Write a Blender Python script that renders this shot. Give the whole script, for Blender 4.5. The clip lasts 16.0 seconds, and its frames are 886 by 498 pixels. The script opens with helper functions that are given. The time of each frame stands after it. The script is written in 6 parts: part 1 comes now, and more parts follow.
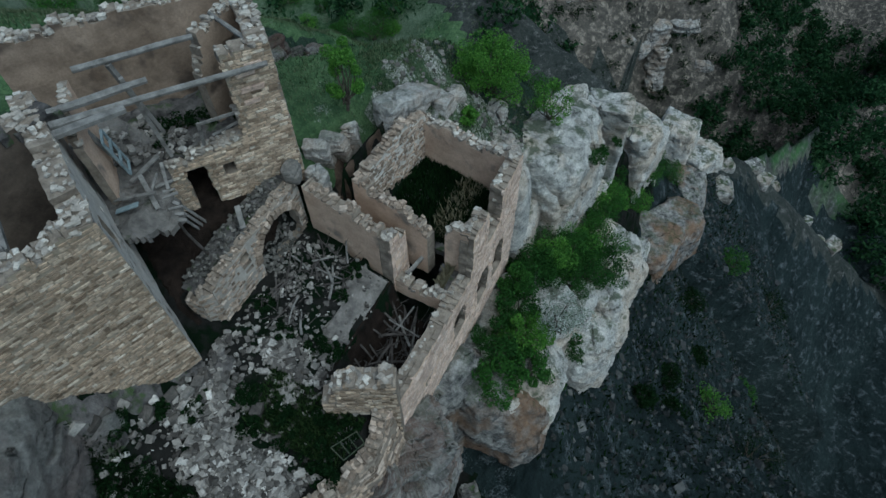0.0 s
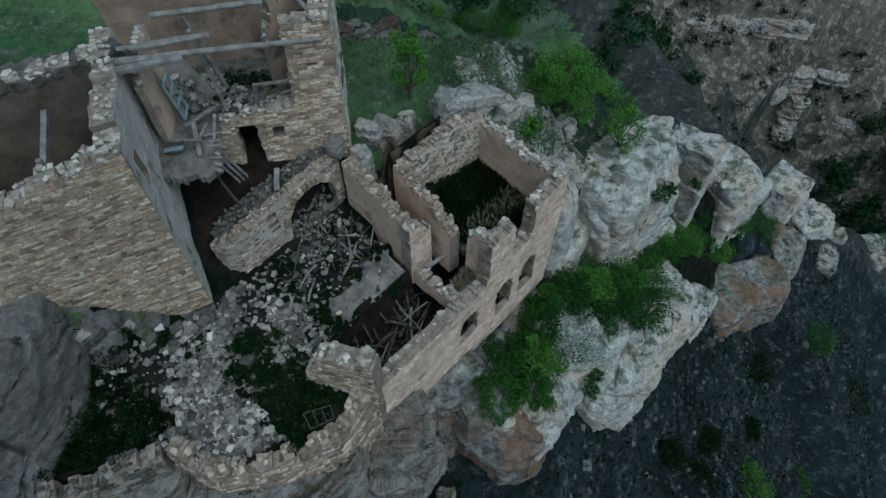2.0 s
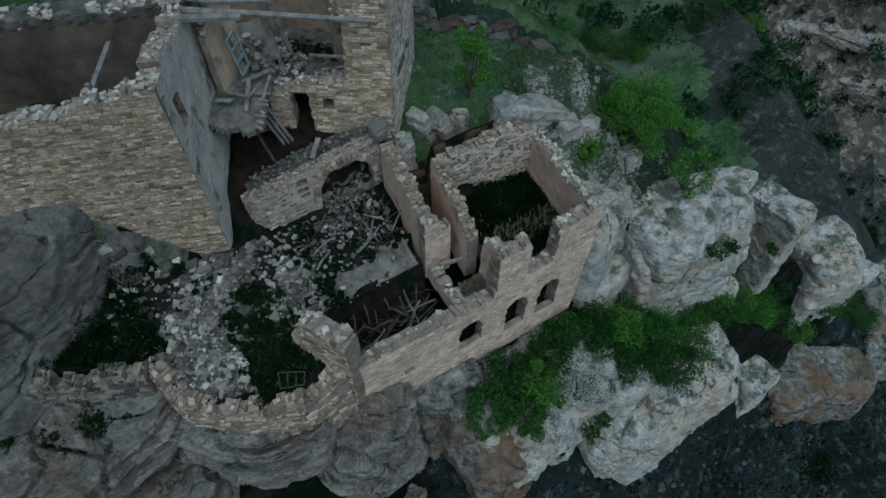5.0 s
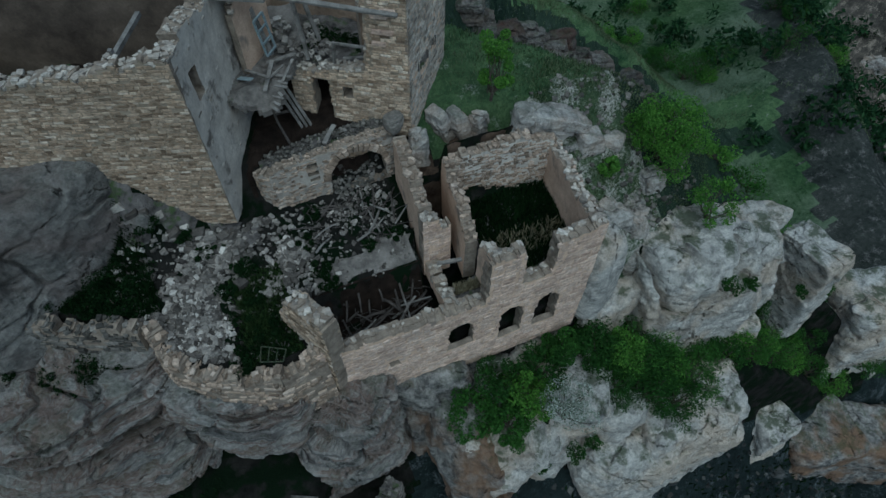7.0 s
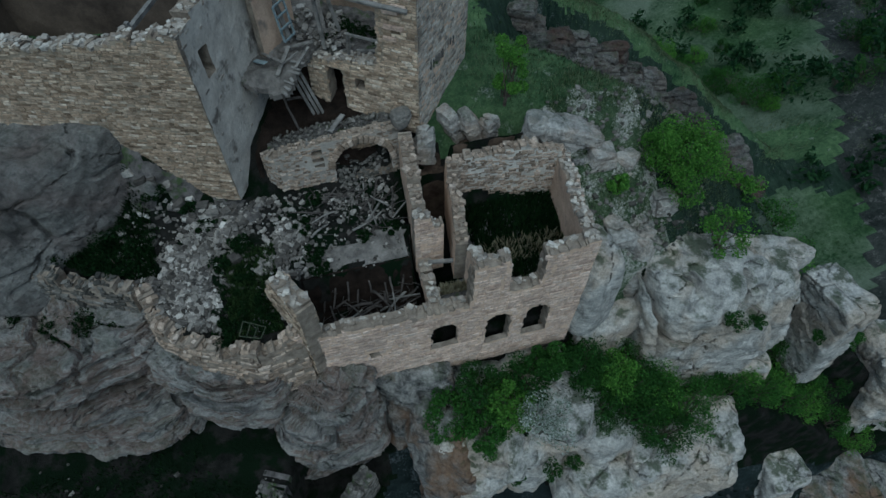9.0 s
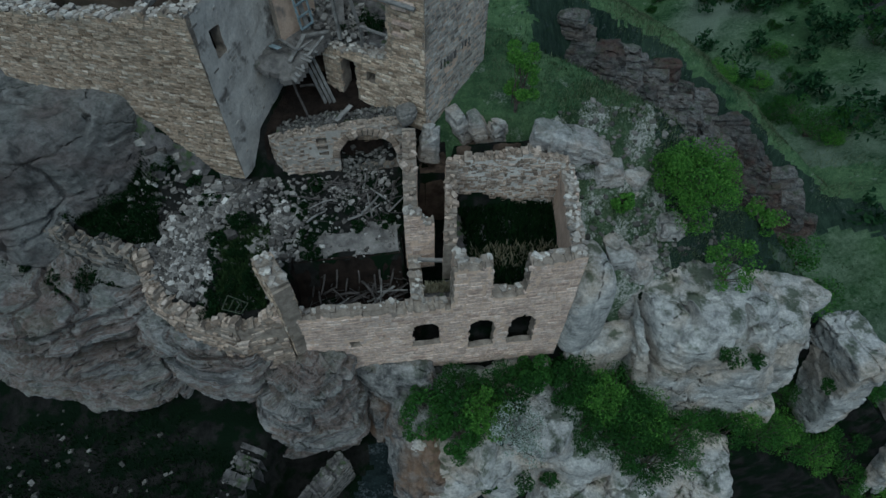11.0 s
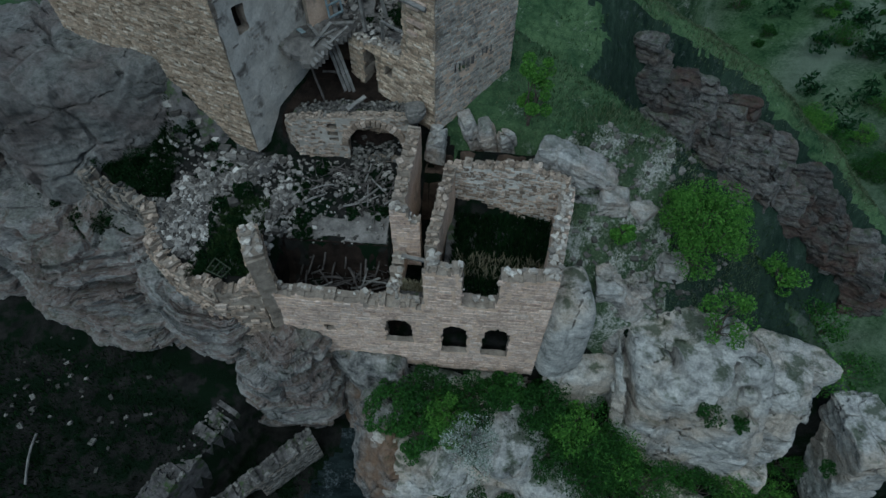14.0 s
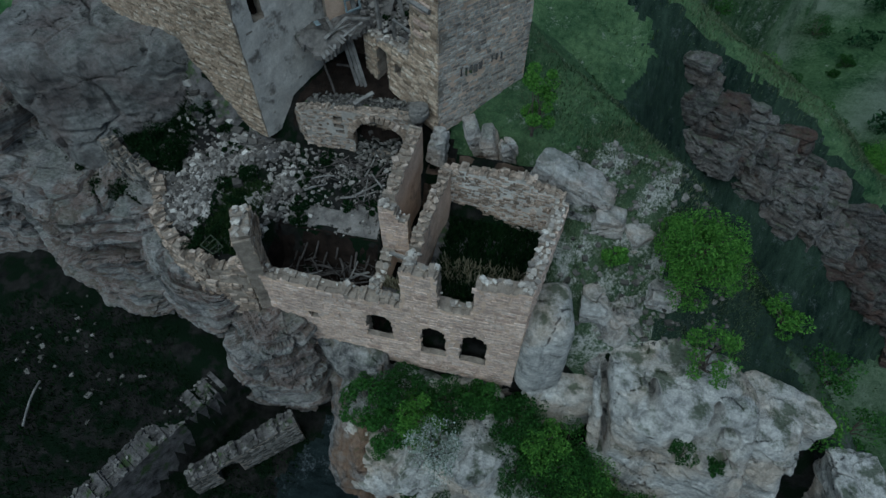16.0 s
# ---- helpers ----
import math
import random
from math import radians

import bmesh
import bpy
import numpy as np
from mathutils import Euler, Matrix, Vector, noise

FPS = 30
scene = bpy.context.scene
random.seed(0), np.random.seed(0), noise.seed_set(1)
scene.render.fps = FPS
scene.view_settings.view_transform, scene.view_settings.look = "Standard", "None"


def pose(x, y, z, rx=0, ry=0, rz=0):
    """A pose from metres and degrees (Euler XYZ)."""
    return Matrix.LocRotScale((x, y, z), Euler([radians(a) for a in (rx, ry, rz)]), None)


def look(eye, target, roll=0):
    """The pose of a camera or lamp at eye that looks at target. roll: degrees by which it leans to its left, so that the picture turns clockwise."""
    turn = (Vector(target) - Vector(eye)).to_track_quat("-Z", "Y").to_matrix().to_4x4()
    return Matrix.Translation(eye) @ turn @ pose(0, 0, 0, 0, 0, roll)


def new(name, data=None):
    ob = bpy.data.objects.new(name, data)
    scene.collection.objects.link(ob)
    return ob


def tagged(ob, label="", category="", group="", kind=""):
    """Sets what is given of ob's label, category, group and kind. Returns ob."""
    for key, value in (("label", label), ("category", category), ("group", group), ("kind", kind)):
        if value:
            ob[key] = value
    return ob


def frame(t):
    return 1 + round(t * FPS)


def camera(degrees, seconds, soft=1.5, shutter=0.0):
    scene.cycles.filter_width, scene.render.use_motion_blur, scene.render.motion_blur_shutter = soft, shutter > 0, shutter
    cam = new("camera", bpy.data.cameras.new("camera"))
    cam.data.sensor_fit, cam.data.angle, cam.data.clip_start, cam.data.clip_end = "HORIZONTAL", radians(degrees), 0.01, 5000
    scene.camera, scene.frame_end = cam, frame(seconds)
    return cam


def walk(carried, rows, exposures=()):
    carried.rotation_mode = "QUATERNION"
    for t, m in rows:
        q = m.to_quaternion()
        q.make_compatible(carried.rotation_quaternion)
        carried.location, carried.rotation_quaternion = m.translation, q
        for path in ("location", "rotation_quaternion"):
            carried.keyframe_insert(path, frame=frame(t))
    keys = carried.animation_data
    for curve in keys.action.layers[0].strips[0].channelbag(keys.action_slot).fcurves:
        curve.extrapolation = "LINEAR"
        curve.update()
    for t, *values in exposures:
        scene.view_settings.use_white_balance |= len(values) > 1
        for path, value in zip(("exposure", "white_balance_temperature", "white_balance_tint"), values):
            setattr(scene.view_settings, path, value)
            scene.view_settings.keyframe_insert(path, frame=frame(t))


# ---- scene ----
cam = camera(75.4, 16.0, soft=1.5)
PATH = [
    (0.0, (0.177, 0.053, 15.414), (10.7625, 5.4385, -0.6776), -0.50),
    (0.5, (0.502, -0.577, 15.441), (10.6458, 5.5651, -0.6637), -0.28),
    (1.0, (0.852, -1.104, 15.450), (10.5590, 5.6985, -0.6595), -0.09),
    (1.5, (1.213, -1.555, 15.443), (10.4889, 5.8284, -0.6643), 0.06),
    (2.0, (1.576, -1.954, 15.424), (10.4272, 5.9466, -0.6763), 0.20),
    (2.5, (1.937, -2.315, 15.399), (10.3696, 6.0477, -0.6931), 0.31),
    (3.0, (2.297, -2.649, 15.371), (10.3152, 6.1282, -0.7125), 0.41),
    (3.5, (2.658, -2.963, 15.343), (10.2655, 6.1865, -0.7321), 0.50),
    (4.0, (3.022, -3.262, 15.318), (10.2234, 6.2228, -0.7499), 0.58),
    (4.5, (3.393, -3.547, 15.298), (10.1925, 6.2386, -0.7645), 0.65),
    (5.0, (3.775, -3.820, 15.284), (10.1761, 6.2362, -0.7750), 0.72),
    (5.5, (4.170, -4.081, 15.277), (10.1770, 6.2185, -0.7809), 0.78),
    (6.0, (4.582, -4.329, 15.275), (10.1973, 6.1887, -0.7823), 0.84),
    (6.5, (5.011, -4.564, 15.279), (10.2376, 6.1501, -0.7797), 0.90),
    (7.0, (5.458, -4.785, 15.287), (10.2976, 6.1057, -0.7739), 0.95),
    (7.5, (5.923, -4.992, 15.298), (10.3757, 6.0583, -0.7660), 1.00),
    (8.0, (6.405, -5.183, 15.311), (10.4696, 6.0102, -0.7570), 1.04),
    (8.5, (6.902, -5.360, 15.323), (10.5765, 5.9633, -0.7478), 1.08),
    (9.0, (7.413, -5.521, 15.335), (10.6929, 5.9189, -0.7393), 1.11),
    (9.5, (7.935, -5.666, 15.344), (10.8158, 5.8782, -0.7319), 1.14),
    (10.0, (8.466, -5.794, 15.352), (10.9423, 5.8418, -0.7257), 1.15),
    (10.5, (9.006, -5.905, 15.357), (11.0702, 5.8104, -0.7203), 1.16),
    (11.0, (9.551, -5.998, 15.361), (11.1985, 5.7846, -0.7151), 1.15),
    (11.5, (10.103, -6.072, 15.366), (11.3269, 5.7649, -0.7088), 1.14),
    (12.0, (10.660, -6.125, 15.372), (11.4564, 5.7521, -0.7000), 1.11),
    (12.5, (11.223, -6.156, 15.381), (11.5888, 5.7471, -0.6872), 1.07),
    (13.0, (11.793, -6.163, 15.395), (11.7266, 5.7509, -0.6692), 1.02),
    (13.5, (12.370, -6.145, 15.415), (11.8720, 5.7645, -0.6452), 0.96),
    (14.0, (12.955, -6.100, 15.441), (12.0268, 5.7881, -0.6157), 0.89),
    (14.5, (13.547, -6.029, 15.472), (12.1908, 5.8212, -0.5824), 0.81),
    (15.0, (14.145, -5.933, 15.503), (12.3604, 5.8611, -0.5497), 0.72),
    (15.5, (14.743, -5.818, 15.529), (12.5277, 5.9024, -0.5249), 0.63),
    (16.0, (15.333, -5.689, 15.538), (12.6777, 5.9350, -0.5193), 0.53),
]
walk(cam, [(t, look(eye, target, roll)) for t, eye, target, roll in PATH], [(0.0, -0.28, 4960, -7.0), (4.0, -0.48, 4940, -7.5), (7.0, -0.62, 4910, -7.5), (12.0, -0.62, 4890, -7.0), (16.0, -0.58, 4870, -7.0)])

# ---------------------------------------------------------------- world and light
world = bpy.data.worlds.new("dusk_sky")
scene.world = world
world.use_nodes = True
wn = world.node_tree.nodes
sky = wn.new("ShaderNodeTexSky")
sky.sky_type = "NISHITA"
sky.sun_disc = False
SUN_ELEV, SUN_AZ = radians(60), radians(195)
sky.sun_elevation = SUN_ELEV
sky.sun_rotation = SUN_AZ
wn["Background"].inputs["Strength"].default_value = 0.072
world.node_tree.links.new(sky.outputs[0], wn["Background"].inputs["Color"])
sun = new("sun", bpy.data.lights.new("sun", "SUN"))
sun.data.energy = 3.2
sun.data.angle = radians(76)
sun.data.color = (1.0, 0.93, 0.84)
sun.matrix_basis = look((0, 0, 0), (-math.sin(SUN_AZ) * math.cos(SUN_ELEV), -math.cos(SUN_AZ) * math.cos(SUN_ELEV), -math.sin(SUN_ELEV)))
scene.view_settings.exposure = 0.0


# ---------------------------------------------------------------- materials
def ramp(nt, fac, stops):
    r = nt.nodes.new("ShaderNodeValToRGB")
    while len(r.color_ramp.elements) < len(stops):
        r.color_ramp.elements.new(0.5)
    for e, (pos, c) in zip(r.color_ramp.elements, stops):
        e.position = pos
        e.color = (*c, 1) if len(c) == 3 else c
    nt.links.new(fac, r.inputs[0])
    return r.outputs[0]


def tex_noise(nt, vec, scale, detail=6, rough=0.6, stretch=None):
    n = nt.nodes.new("ShaderNodeTexNoise")
    n.inputs["Scale"].default_value = scale
    n.inputs["Detail"].default_value = detail
    n.inputs["Roughness"].default_value = rough
    if stretch:
        m = nt.nodes.new("ShaderNodeMapping")
        m.inputs["Scale"].default_value = stretch
        nt.links.new(vec, m.inputs[0])
        vec = m.outputs[0]
    nt.links.new(vec, n.inputs["Vector"])
    return n.outputs[0]


def mixc(nt, fac, a, b, kind="MIX"):
    m = nt.nodes.new("ShaderNodeMix")
    m.data_type, m.blend_type = "RGBA", kind
    for sock, v in ((m.inputs[0], fac), (m.inputs[6], a), (m.inputs[7], b)):
        if isinstance(v, (int, float)):
            sock.default_value = v
        elif isinstance(v, tuple):
            sock.default_value = (*v, 1)
        else:
            nt.links.new(v, sock)
    return m.outputs[2]


def mathn(nt, op, a, b=0.0, clamp=False):
    m = nt.nodes.new("ShaderNodeMath")
    m.operation, m.use_clamp = op, clamp
    for sock, v in zip(m.inputs, (a, b)):
        if isinstance(v, (int, float)):
            sock.default_value = v
        else:
            nt.links.new(v, sock)
    return m.outputs[0]


def start_mat(name, rough=0.9):
    m = bpy.data.materials.new(name)
    m.use_nodes = True
    nt = m.node_tree
    b = nt.nodes["Principled BSDF"]
    b.inputs["Roughness"].default_value = rough
    b.inputs["Specular IOR Level"].default_value = 0.07
    g = nt.nodes.new("ShaderNodeNewGeometry")
    return m, nt, b, g


def bump(nt, b, height, strength, dist):
    n = nt.nodes.new("ShaderNodeBump")
    n.inputs["Strength"].default_value = strength
    n.inputs["Distance"].default_value = dist
    nt.links.new(height, n.inputs["Height"])
    nt.links.new(n.outputs[0], b.inputs["Normal"])


def piece_random(nt, g):
    """One random number a piece, whether it is an object of its own or an island of a joined mesh."""
    oi = nt.nodes.new("ShaderNodeObjectInfo")
    return mathn(nt, "FRACT", mathn(nt, "ADD", oi.outputs["Random"], g.outputs["Random Per Island"]))


def masonry_mat(name, stops, dirt=(0.10, 0.095, 0.08), dirt_amount=0.5):
    m, nt, b, g = start_mat(name, 0.92)
    base = ramp(nt, piece_random(nt, g), stops)
    pos = g.outputs["Position"]
    grain = tex_noise(nt, pos, 9, 8, 0.7)
    stain = tex_noise(nt, pos, 0.55, 5, 0.6)
    c = mixc(nt, 0.75, base, ramp(nt, grain, [(0.3, (0.42, 0.42, 0.42)), (0.7, (1.35, 1.33, 1.3))]), "MULTIPLY")
    worn = tex_noise(nt, pos, 2.6, 7, 0.72)
    c = mixc(nt, 0.8, c, ramp(nt, worn, [(0.3, (0.45, 0.46, 0.47)), (0.55, (1.0, 1.0, 1.0)), (0.75, (1.2, 1.16, 1.1))]), "MULTIPLY")
    c = mixc(nt, mathn(nt, "MULTIPLY", ramp(nt, stain, [(0.48, (0, 0, 0)), (0.72, (1, 1, 1))]), dirt_amount), c, dirt)
    nt.links.new(c, b.inputs["Base Color"])
    bump(nt, b, tex_noise(nt, pos, 22, 8, 0.7), 0.7, 0.02)
    return m


def plain_mat(name, dark, light, scale=2.0, fine=14.0, rough=0.9, stretch=None, relief=0.5, dist=0.02, patch=None, patch_at=0.6):
    m, nt, b, g = start_mat(name, rough)
    pos = g.outputs["Position"]
    c = ramp(nt, tex_noise(nt, pos, scale, 6, 0.62, stretch), [(0.3, dark), (0.7, light)])
    f = tex_noise(nt, pos, fine, 8, 0.7, stretch)
    c = mixc(nt, 0.5, c, ramp(nt, f, [(0.3, (0.6, 0.6, 0.6)), (0.7, (1.3, 1.3, 1.3))]), "MULTIPLY")
    if patch:
        c = mixc(nt, ramp(nt, tex_noise(nt, pos, scale * 0.6, 4), [(patch_at - 0.04, (0, 0, 0)), (patch_at + 0.05, (1, 1, 1))]), c, patch)
    nt.links.new(c, b.inputs["Base Color"])
    bump(nt, b, f, relief, dist)
    return m


def rock_mat(name, warm, tone=1.0, tint=(0.36, 0.26, 0.17), beds=0.0, moss_amount=0.5, pale=False):
    m, nt, b, g = start_mat(name, 0.93)
    pos = g.outputs["Position"]
    big = tex_noise(nt, pos, 0.35, 5, 0.6)
    mid = tex_noise(nt, pos, 1.5, 10, 0.74, (1, 1, 1.5))
    fine = tex_noise(nt, pos, 7, 10, 0.78)
    k = lambda r, g_, b_: (r * tone, g_ * tone, b_ * tone)
    c = ramp(nt, mid, [(0.33, k(0.22, 0.215, 0.20)), (0.44, k(0.42, 0.40, 0.365)), (0.56, k(0.57, 0.54, 0.49)), (0.68, k(0.74, 0.70, 0.64))] if pale else [(0.35, k(0.055, 0.054, 0.052)), (0.44, k(0.26, 0.25, 0.235)), (0.54, k(0.52, 0.49, 0.445)), (0.66, k(0.76, 0.72, 0.66))])
    c = mixc(nt, mathn(nt, "MULTIPLY", ramp(nt, big, [(0.46, (0, 0, 0)), (0.6, (1, 1, 1))]), warm), c, tuple(x * tone for x in tint))
    if beds:
        bed = tex_noise(nt, pos, 1.0, 7, 0.68, (0.2, 0.2, 2.2))
        c = mixc(nt, beds, c, ramp(nt, bed, [(0.32, k(0.05, 0.05, 0.052)), (0.41, k(0.34, 0.325, 0.31)), (0.48, k(0.72, 0.68, 0.62)), (0.54, k(0.36, 0.25, 0.205)), (0.60, k(0.60, 0.545, 0.48)), (0.70, k(0.10, 0.095, 0.09))]))
    c = mixc(nt, 0.7, c, ramp(nt, fine, [(0.3, (0.35, 0.35, 0.35)), (0.68, (1.4, 1.4, 1.4))]), "MULTIPLY")
    # cracks between the blocks, and the ochre stain beside them
    wv = nt.nodes.new("ShaderNodeVectorMath")
    wv.operation = "ADD"
    nz = nt.nodes.new("ShaderNodeTexNoise")
    nz.inputs["Scale"].default_value = 0.8
    nz.inputs["Detail"].default_value = 5
    nt.links.new(pos, nz.inputs["Vector"])
    nt.links.new(pos, wv.inputs[0])
    nt.links.new(nz.outputs[1], wv.inputs[1])
    mp = nt.nodes.new("ShaderNodeMapping")
    mp.inputs["Scale"].default_value = (0.24, 0.24, 0.42)
    nt.links.new(wv.outputs[0], mp.inputs[0])
    vo = nt.nodes.new("ShaderNodeTexVoronoi")
    vo.feature = "DISTANCE_TO_EDGE"
    vo.inputs["Scale"].default_value = 1.0
    nt.links.new(mp.outputs[0], vo.inputs["Vector"])
    c = mixc(nt, mathn(nt, "MULTIPLY", ramp(nt, vo.outputs[0], [(0.0, (1, 1, 1)), (0.12, (0, 0, 0))]), mathn(nt, "MULTIPLY", ramp(nt, big, [(0.46, (0, 0, 0)), (0.6, (1, 1, 1))]), 0.35 * warm)), c, tuple(x * tone for x in tint))
    gate = ramp(nt, mid, [(0.46, (0, 0, 0)), (0.6, (0.06, 0.06, 0.06))])
    crack = ramp(nt, mathn(nt, "ADD", vo.outputs[0], gate), [(0.0, (0, 0, 0)), (0.014, (1, 1, 1))])
    c = mixc(nt, 0.8, c, ramp(nt, crack, [(0.0, (0.16, 0.15, 0.14)), (1.0, (1, 1, 1))]), "MULTIPLY")
    # dark weather stains that run down
    run = tex_noise(nt, pos, 1.0, 7, 0.7, (1.6, 1.6, 0.35))
    c = mixc(nt, mathn(nt, "MULTIPLY", ramp(nt, run, [(0.53, (0, 0, 0)), (0.68, (1, 1, 1))]), 0.65), c, k(0.10, 0.10, 0.095))
    # moss and lichen on the faces that look up
    up = nt.nodes.new("ShaderNodeSeparateXYZ")
    nt.links.new(g.outputs["Normal"], up.inputs[0])
    moss = mathn(nt, "MULTIPLY", ramp(nt, up.outputs[2], [(0.55, (0, 0, 0)), (0.9, (1, 1, 1))]), ramp(nt, tex_noise(nt, pos, 1.1, 6, 0.7), [(0.47, (0, 0, 0)), (0.58, (1, 1, 1))]))
    c = mixc(nt, mathn(nt, "MULTIPLY", moss, moss_amount), c, (0.05, 0.07, 0.03))
    nt.links.new(c, b.inputs["Base Color"])
    bump(nt, b, mathn(nt, "ADD", mathn(nt, "ADD", mid, mathn(nt, "MULTIPLY", fine, 0.5)), mathn(nt, "MULTIPLY", crack, 0.5)), 1.0, 0.24)
    return m


def ground_mat():
    m, nt, b, g = start_mat("ground", 0.95)
    pos = g.outputs["Position"]
    up = nt.nodes.new("ShaderNodeSeparateXYZ")
    nt.links.new(g.outputs["Normal"], up.inputs[0])
    n1 = tex_noise(nt, pos, 0.12, 6, 0.65)
    n2 = tex_noise(nt, pos, 1.3, 8, 0.7)
    n3 = tex_noise(nt, pos, 9, 8, 0.75)
    grass = ramp(nt, n2, [(0.3, (0.02, 0.048, 0.017)), (0.5, (0.055, 0.11, 0.038)), (0.72, (0.13, 0.19, 0.08))])
    soil = ramp(nt, n2, [(0.3, (0.02, 0.021, 0.019)), (0.55, (0.06, 0.063, 0.057)), (0.75, (0.17, 0.17, 0.16))])
    stone = ramp(nt, n2, [(0.3, (0.02, 0.019, 0.018)), (0.5, (0.08, 0.074, 0.068)), (0.75, (0.24, 0.22, 0.19))])
    k = mathn(nt, "ADD", mathn(nt, "MULTIPLY", n1, 1.0), mathn(nt, "MULTIPLY", n2, 0.5))
    c = mixc(nt, ramp(nt, k, [(0.66, (0, 0, 0)), (0.84, (1, 1, 1))]), grass, soil)
    steep = ramp(nt, mathn(nt, "ADD", up.outputs[2], mathn(nt, "MULTIPLY", n2, 0.35)), [(0.66, (1, 1, 1)), (0.86, (0, 0, 0))])
    c = mixc(nt, steep, c, stone)
    c = mixc(nt, 0.6, c, ramp(nt, n3, [(0.3, (0.5, 0.5, 0.5)), (0.7, (1.4, 1.4, 1.4))]), "MULTIPLY")
    nt.links.new(c, b.inputs["Base Color"])
    bump(nt, b, mathn(nt, "ADD", n2, n3), 0.8, 0.1)
    return m


def turf_mat(name, dark, light, stone, bare_at, stretch=None, dry=None):
    """Thin grass over stony soil: tufts, bare pale stone where the grass is worn off."""
    m, nt, b, g = start_mat(name, 0.95)
    pos = g.outputs["Position"]
    broad = tex_noise(nt, pos, 0.22, 5, 0.6, stretch)
    tuft = tex_noise(nt, pos, 2.1, 8, 0.72, stretch)
    fine = tex_noise(nt, pos, 10, 7, 0.75)
    c = ramp(nt, mathn(nt, "ADD", mathn(nt, "MULTIPLY", broad, 0.45), mathn(nt, "MULTIPLY", tuft, 0.55)), [(0.36, dark), (0.62, light)])
    bare = ramp(nt, mathn(nt, "ADD", mathn(nt, "MULTIPLY", tex_noise(nt, pos, 0.8, 8, 0.75), 0.7), mathn(nt, "MULTIPLY", fine, 0.3)), [(bare_at - 0.03, (0, 0, 0)), (bare_at + 0.05, (1, 1, 1))])
    c = mixc(nt, mathn(nt, "MULTIPLY", bare, 0.85), c, stone)
    if dry:
        # broad stretches of pale dry meadow
        c = mixc(nt, mathn(nt, "MULTIPLY", ramp(nt, mathn(nt, "ADD", mathn(nt, "MULTIPLY", tex_noise(nt, pos, 0.055, 7, 0.62), 0.8), mathn(nt, "MULTIPLY", tuft, 0.2)), [(0.46, (0, 0, 0)), (0.6, (1, 1, 1))]), 0.8), c, dry)
    c = mixc(nt, 0.75, c, ramp(nt, fine, [(0.3, (0.45, 0.45, 0.45)), (0.7, (1.45, 1.45, 1.45))]), "MULTIPLY")
    nt.links.new(c, b.inputs["Base Color"])
    bump(nt, b, mathn(nt, "ADD", tuft, mathn(nt, "MULTIPLY", fine, 0.6)), 1.0, 0.16)
    return m


def leaf_mat(name, dark, light):
    m, nt, b, g = start_mat(name, 0.75)
    c = ramp(nt, piece_random(nt, g), [(0.0, dark), (0.55, tuple((x + y) / 2 for x, y in zip(dark, light))), (1.0, light)])
    nt.links.new(c, b.inputs["Base Color"])
    t = nt.nodes.new("ShaderNodeBsdfTranslucent")
    nt.links.new(c, t.inputs[0])
    mx = nt.nodes.new("ShaderNodeMixShader")
    mx.inputs[0].default_value = 0.3
    nt.links.new(b.outputs[0], mx.inputs[1])
    nt.links.new(t.outputs[0], mx.inputs[2])
    nt.links.new(mx.outputs[0], nt.nodes["Material Output"].inputs[0])
    return m


TAN = [(0.0, (0.168, 0.123, 0.085)), (0.2, (0.336, 0.251, 0.175)), (0.6, (0.452, 0.345, 0.246)), (0.9, (0.546, 0.438, 0.326)), (1.0, (0.651, 0.552, 0.444))]
GREY = [(0.0, (0.24, 0.21, 0.18)), (0.3, (0.42, 0.37, 0.315)), (0.8, (0.54, 0.485, 0.415)), (1.0, (0.64, 0.59, 0.52))]
M_FACADE = masonry_mat("pale_dressed_limestone", [(0.0, (0.483, 0.355, 0.279)), (0.3, (0.609, 0.463, 0.369)), (0.8, (0.672, 0.522, 0.421)), (1.0, (0.735, 0.591, 0.491))], dirt=(0.273, 0.217, 0.180), dirt_amount=0.5)
M_TAN = masonry_mat("tan_limestone_blocks", TAN, dirt_amount=0.35)
M_MANOR = masonry_mat("pale_tan_limestone_blocks", [(p, tuple(min(0.8, 1.25 * v) for v in c)) for p, c in TAN], dirt_amount=0.25)
M_GREY = masonry_mat("grey_limestone_blocks", GREY)
M_RUBBLE = masonry_mat("fallen_limestone", [(0.0, (0.06, 0.053, 0.047)), (0.4, (0.17, 0.153, 0.136)), (0.85, (0.34, 0.31, 0.275)), (1.0, (0.56, 0.52, 0.47))], dirt=(0.05, 0.05, 0.045), dirt_amount=0.5)
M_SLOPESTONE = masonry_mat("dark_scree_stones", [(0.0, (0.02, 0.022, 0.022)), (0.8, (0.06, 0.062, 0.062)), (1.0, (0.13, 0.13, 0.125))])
M_DULL = masonry_mat("dull_mossy_blocks", [(0.0, (0.055, 0.052, 0.046)), (0.5, (0.13, 0.12, 0.105)), (1.0, (0.26, 0.24, 0.215))])
M_TANMORTAR = plain_mat("tan_lime_mortar", (0.20, 0.165, 0.12), (0.36, 0.295, 0.22), 2, 16, relief=0.7)
M_WALLTOP = masonry_mat("tan_grey_rubble_masonry", [(0.0, (0.179, 0.133, 0.099)), (0.4, (0.357, 0.276, 0.208)), (0.85, (0.504, 0.399, 0.312)), (1.0, (0.609, 0.502, 0.416))])
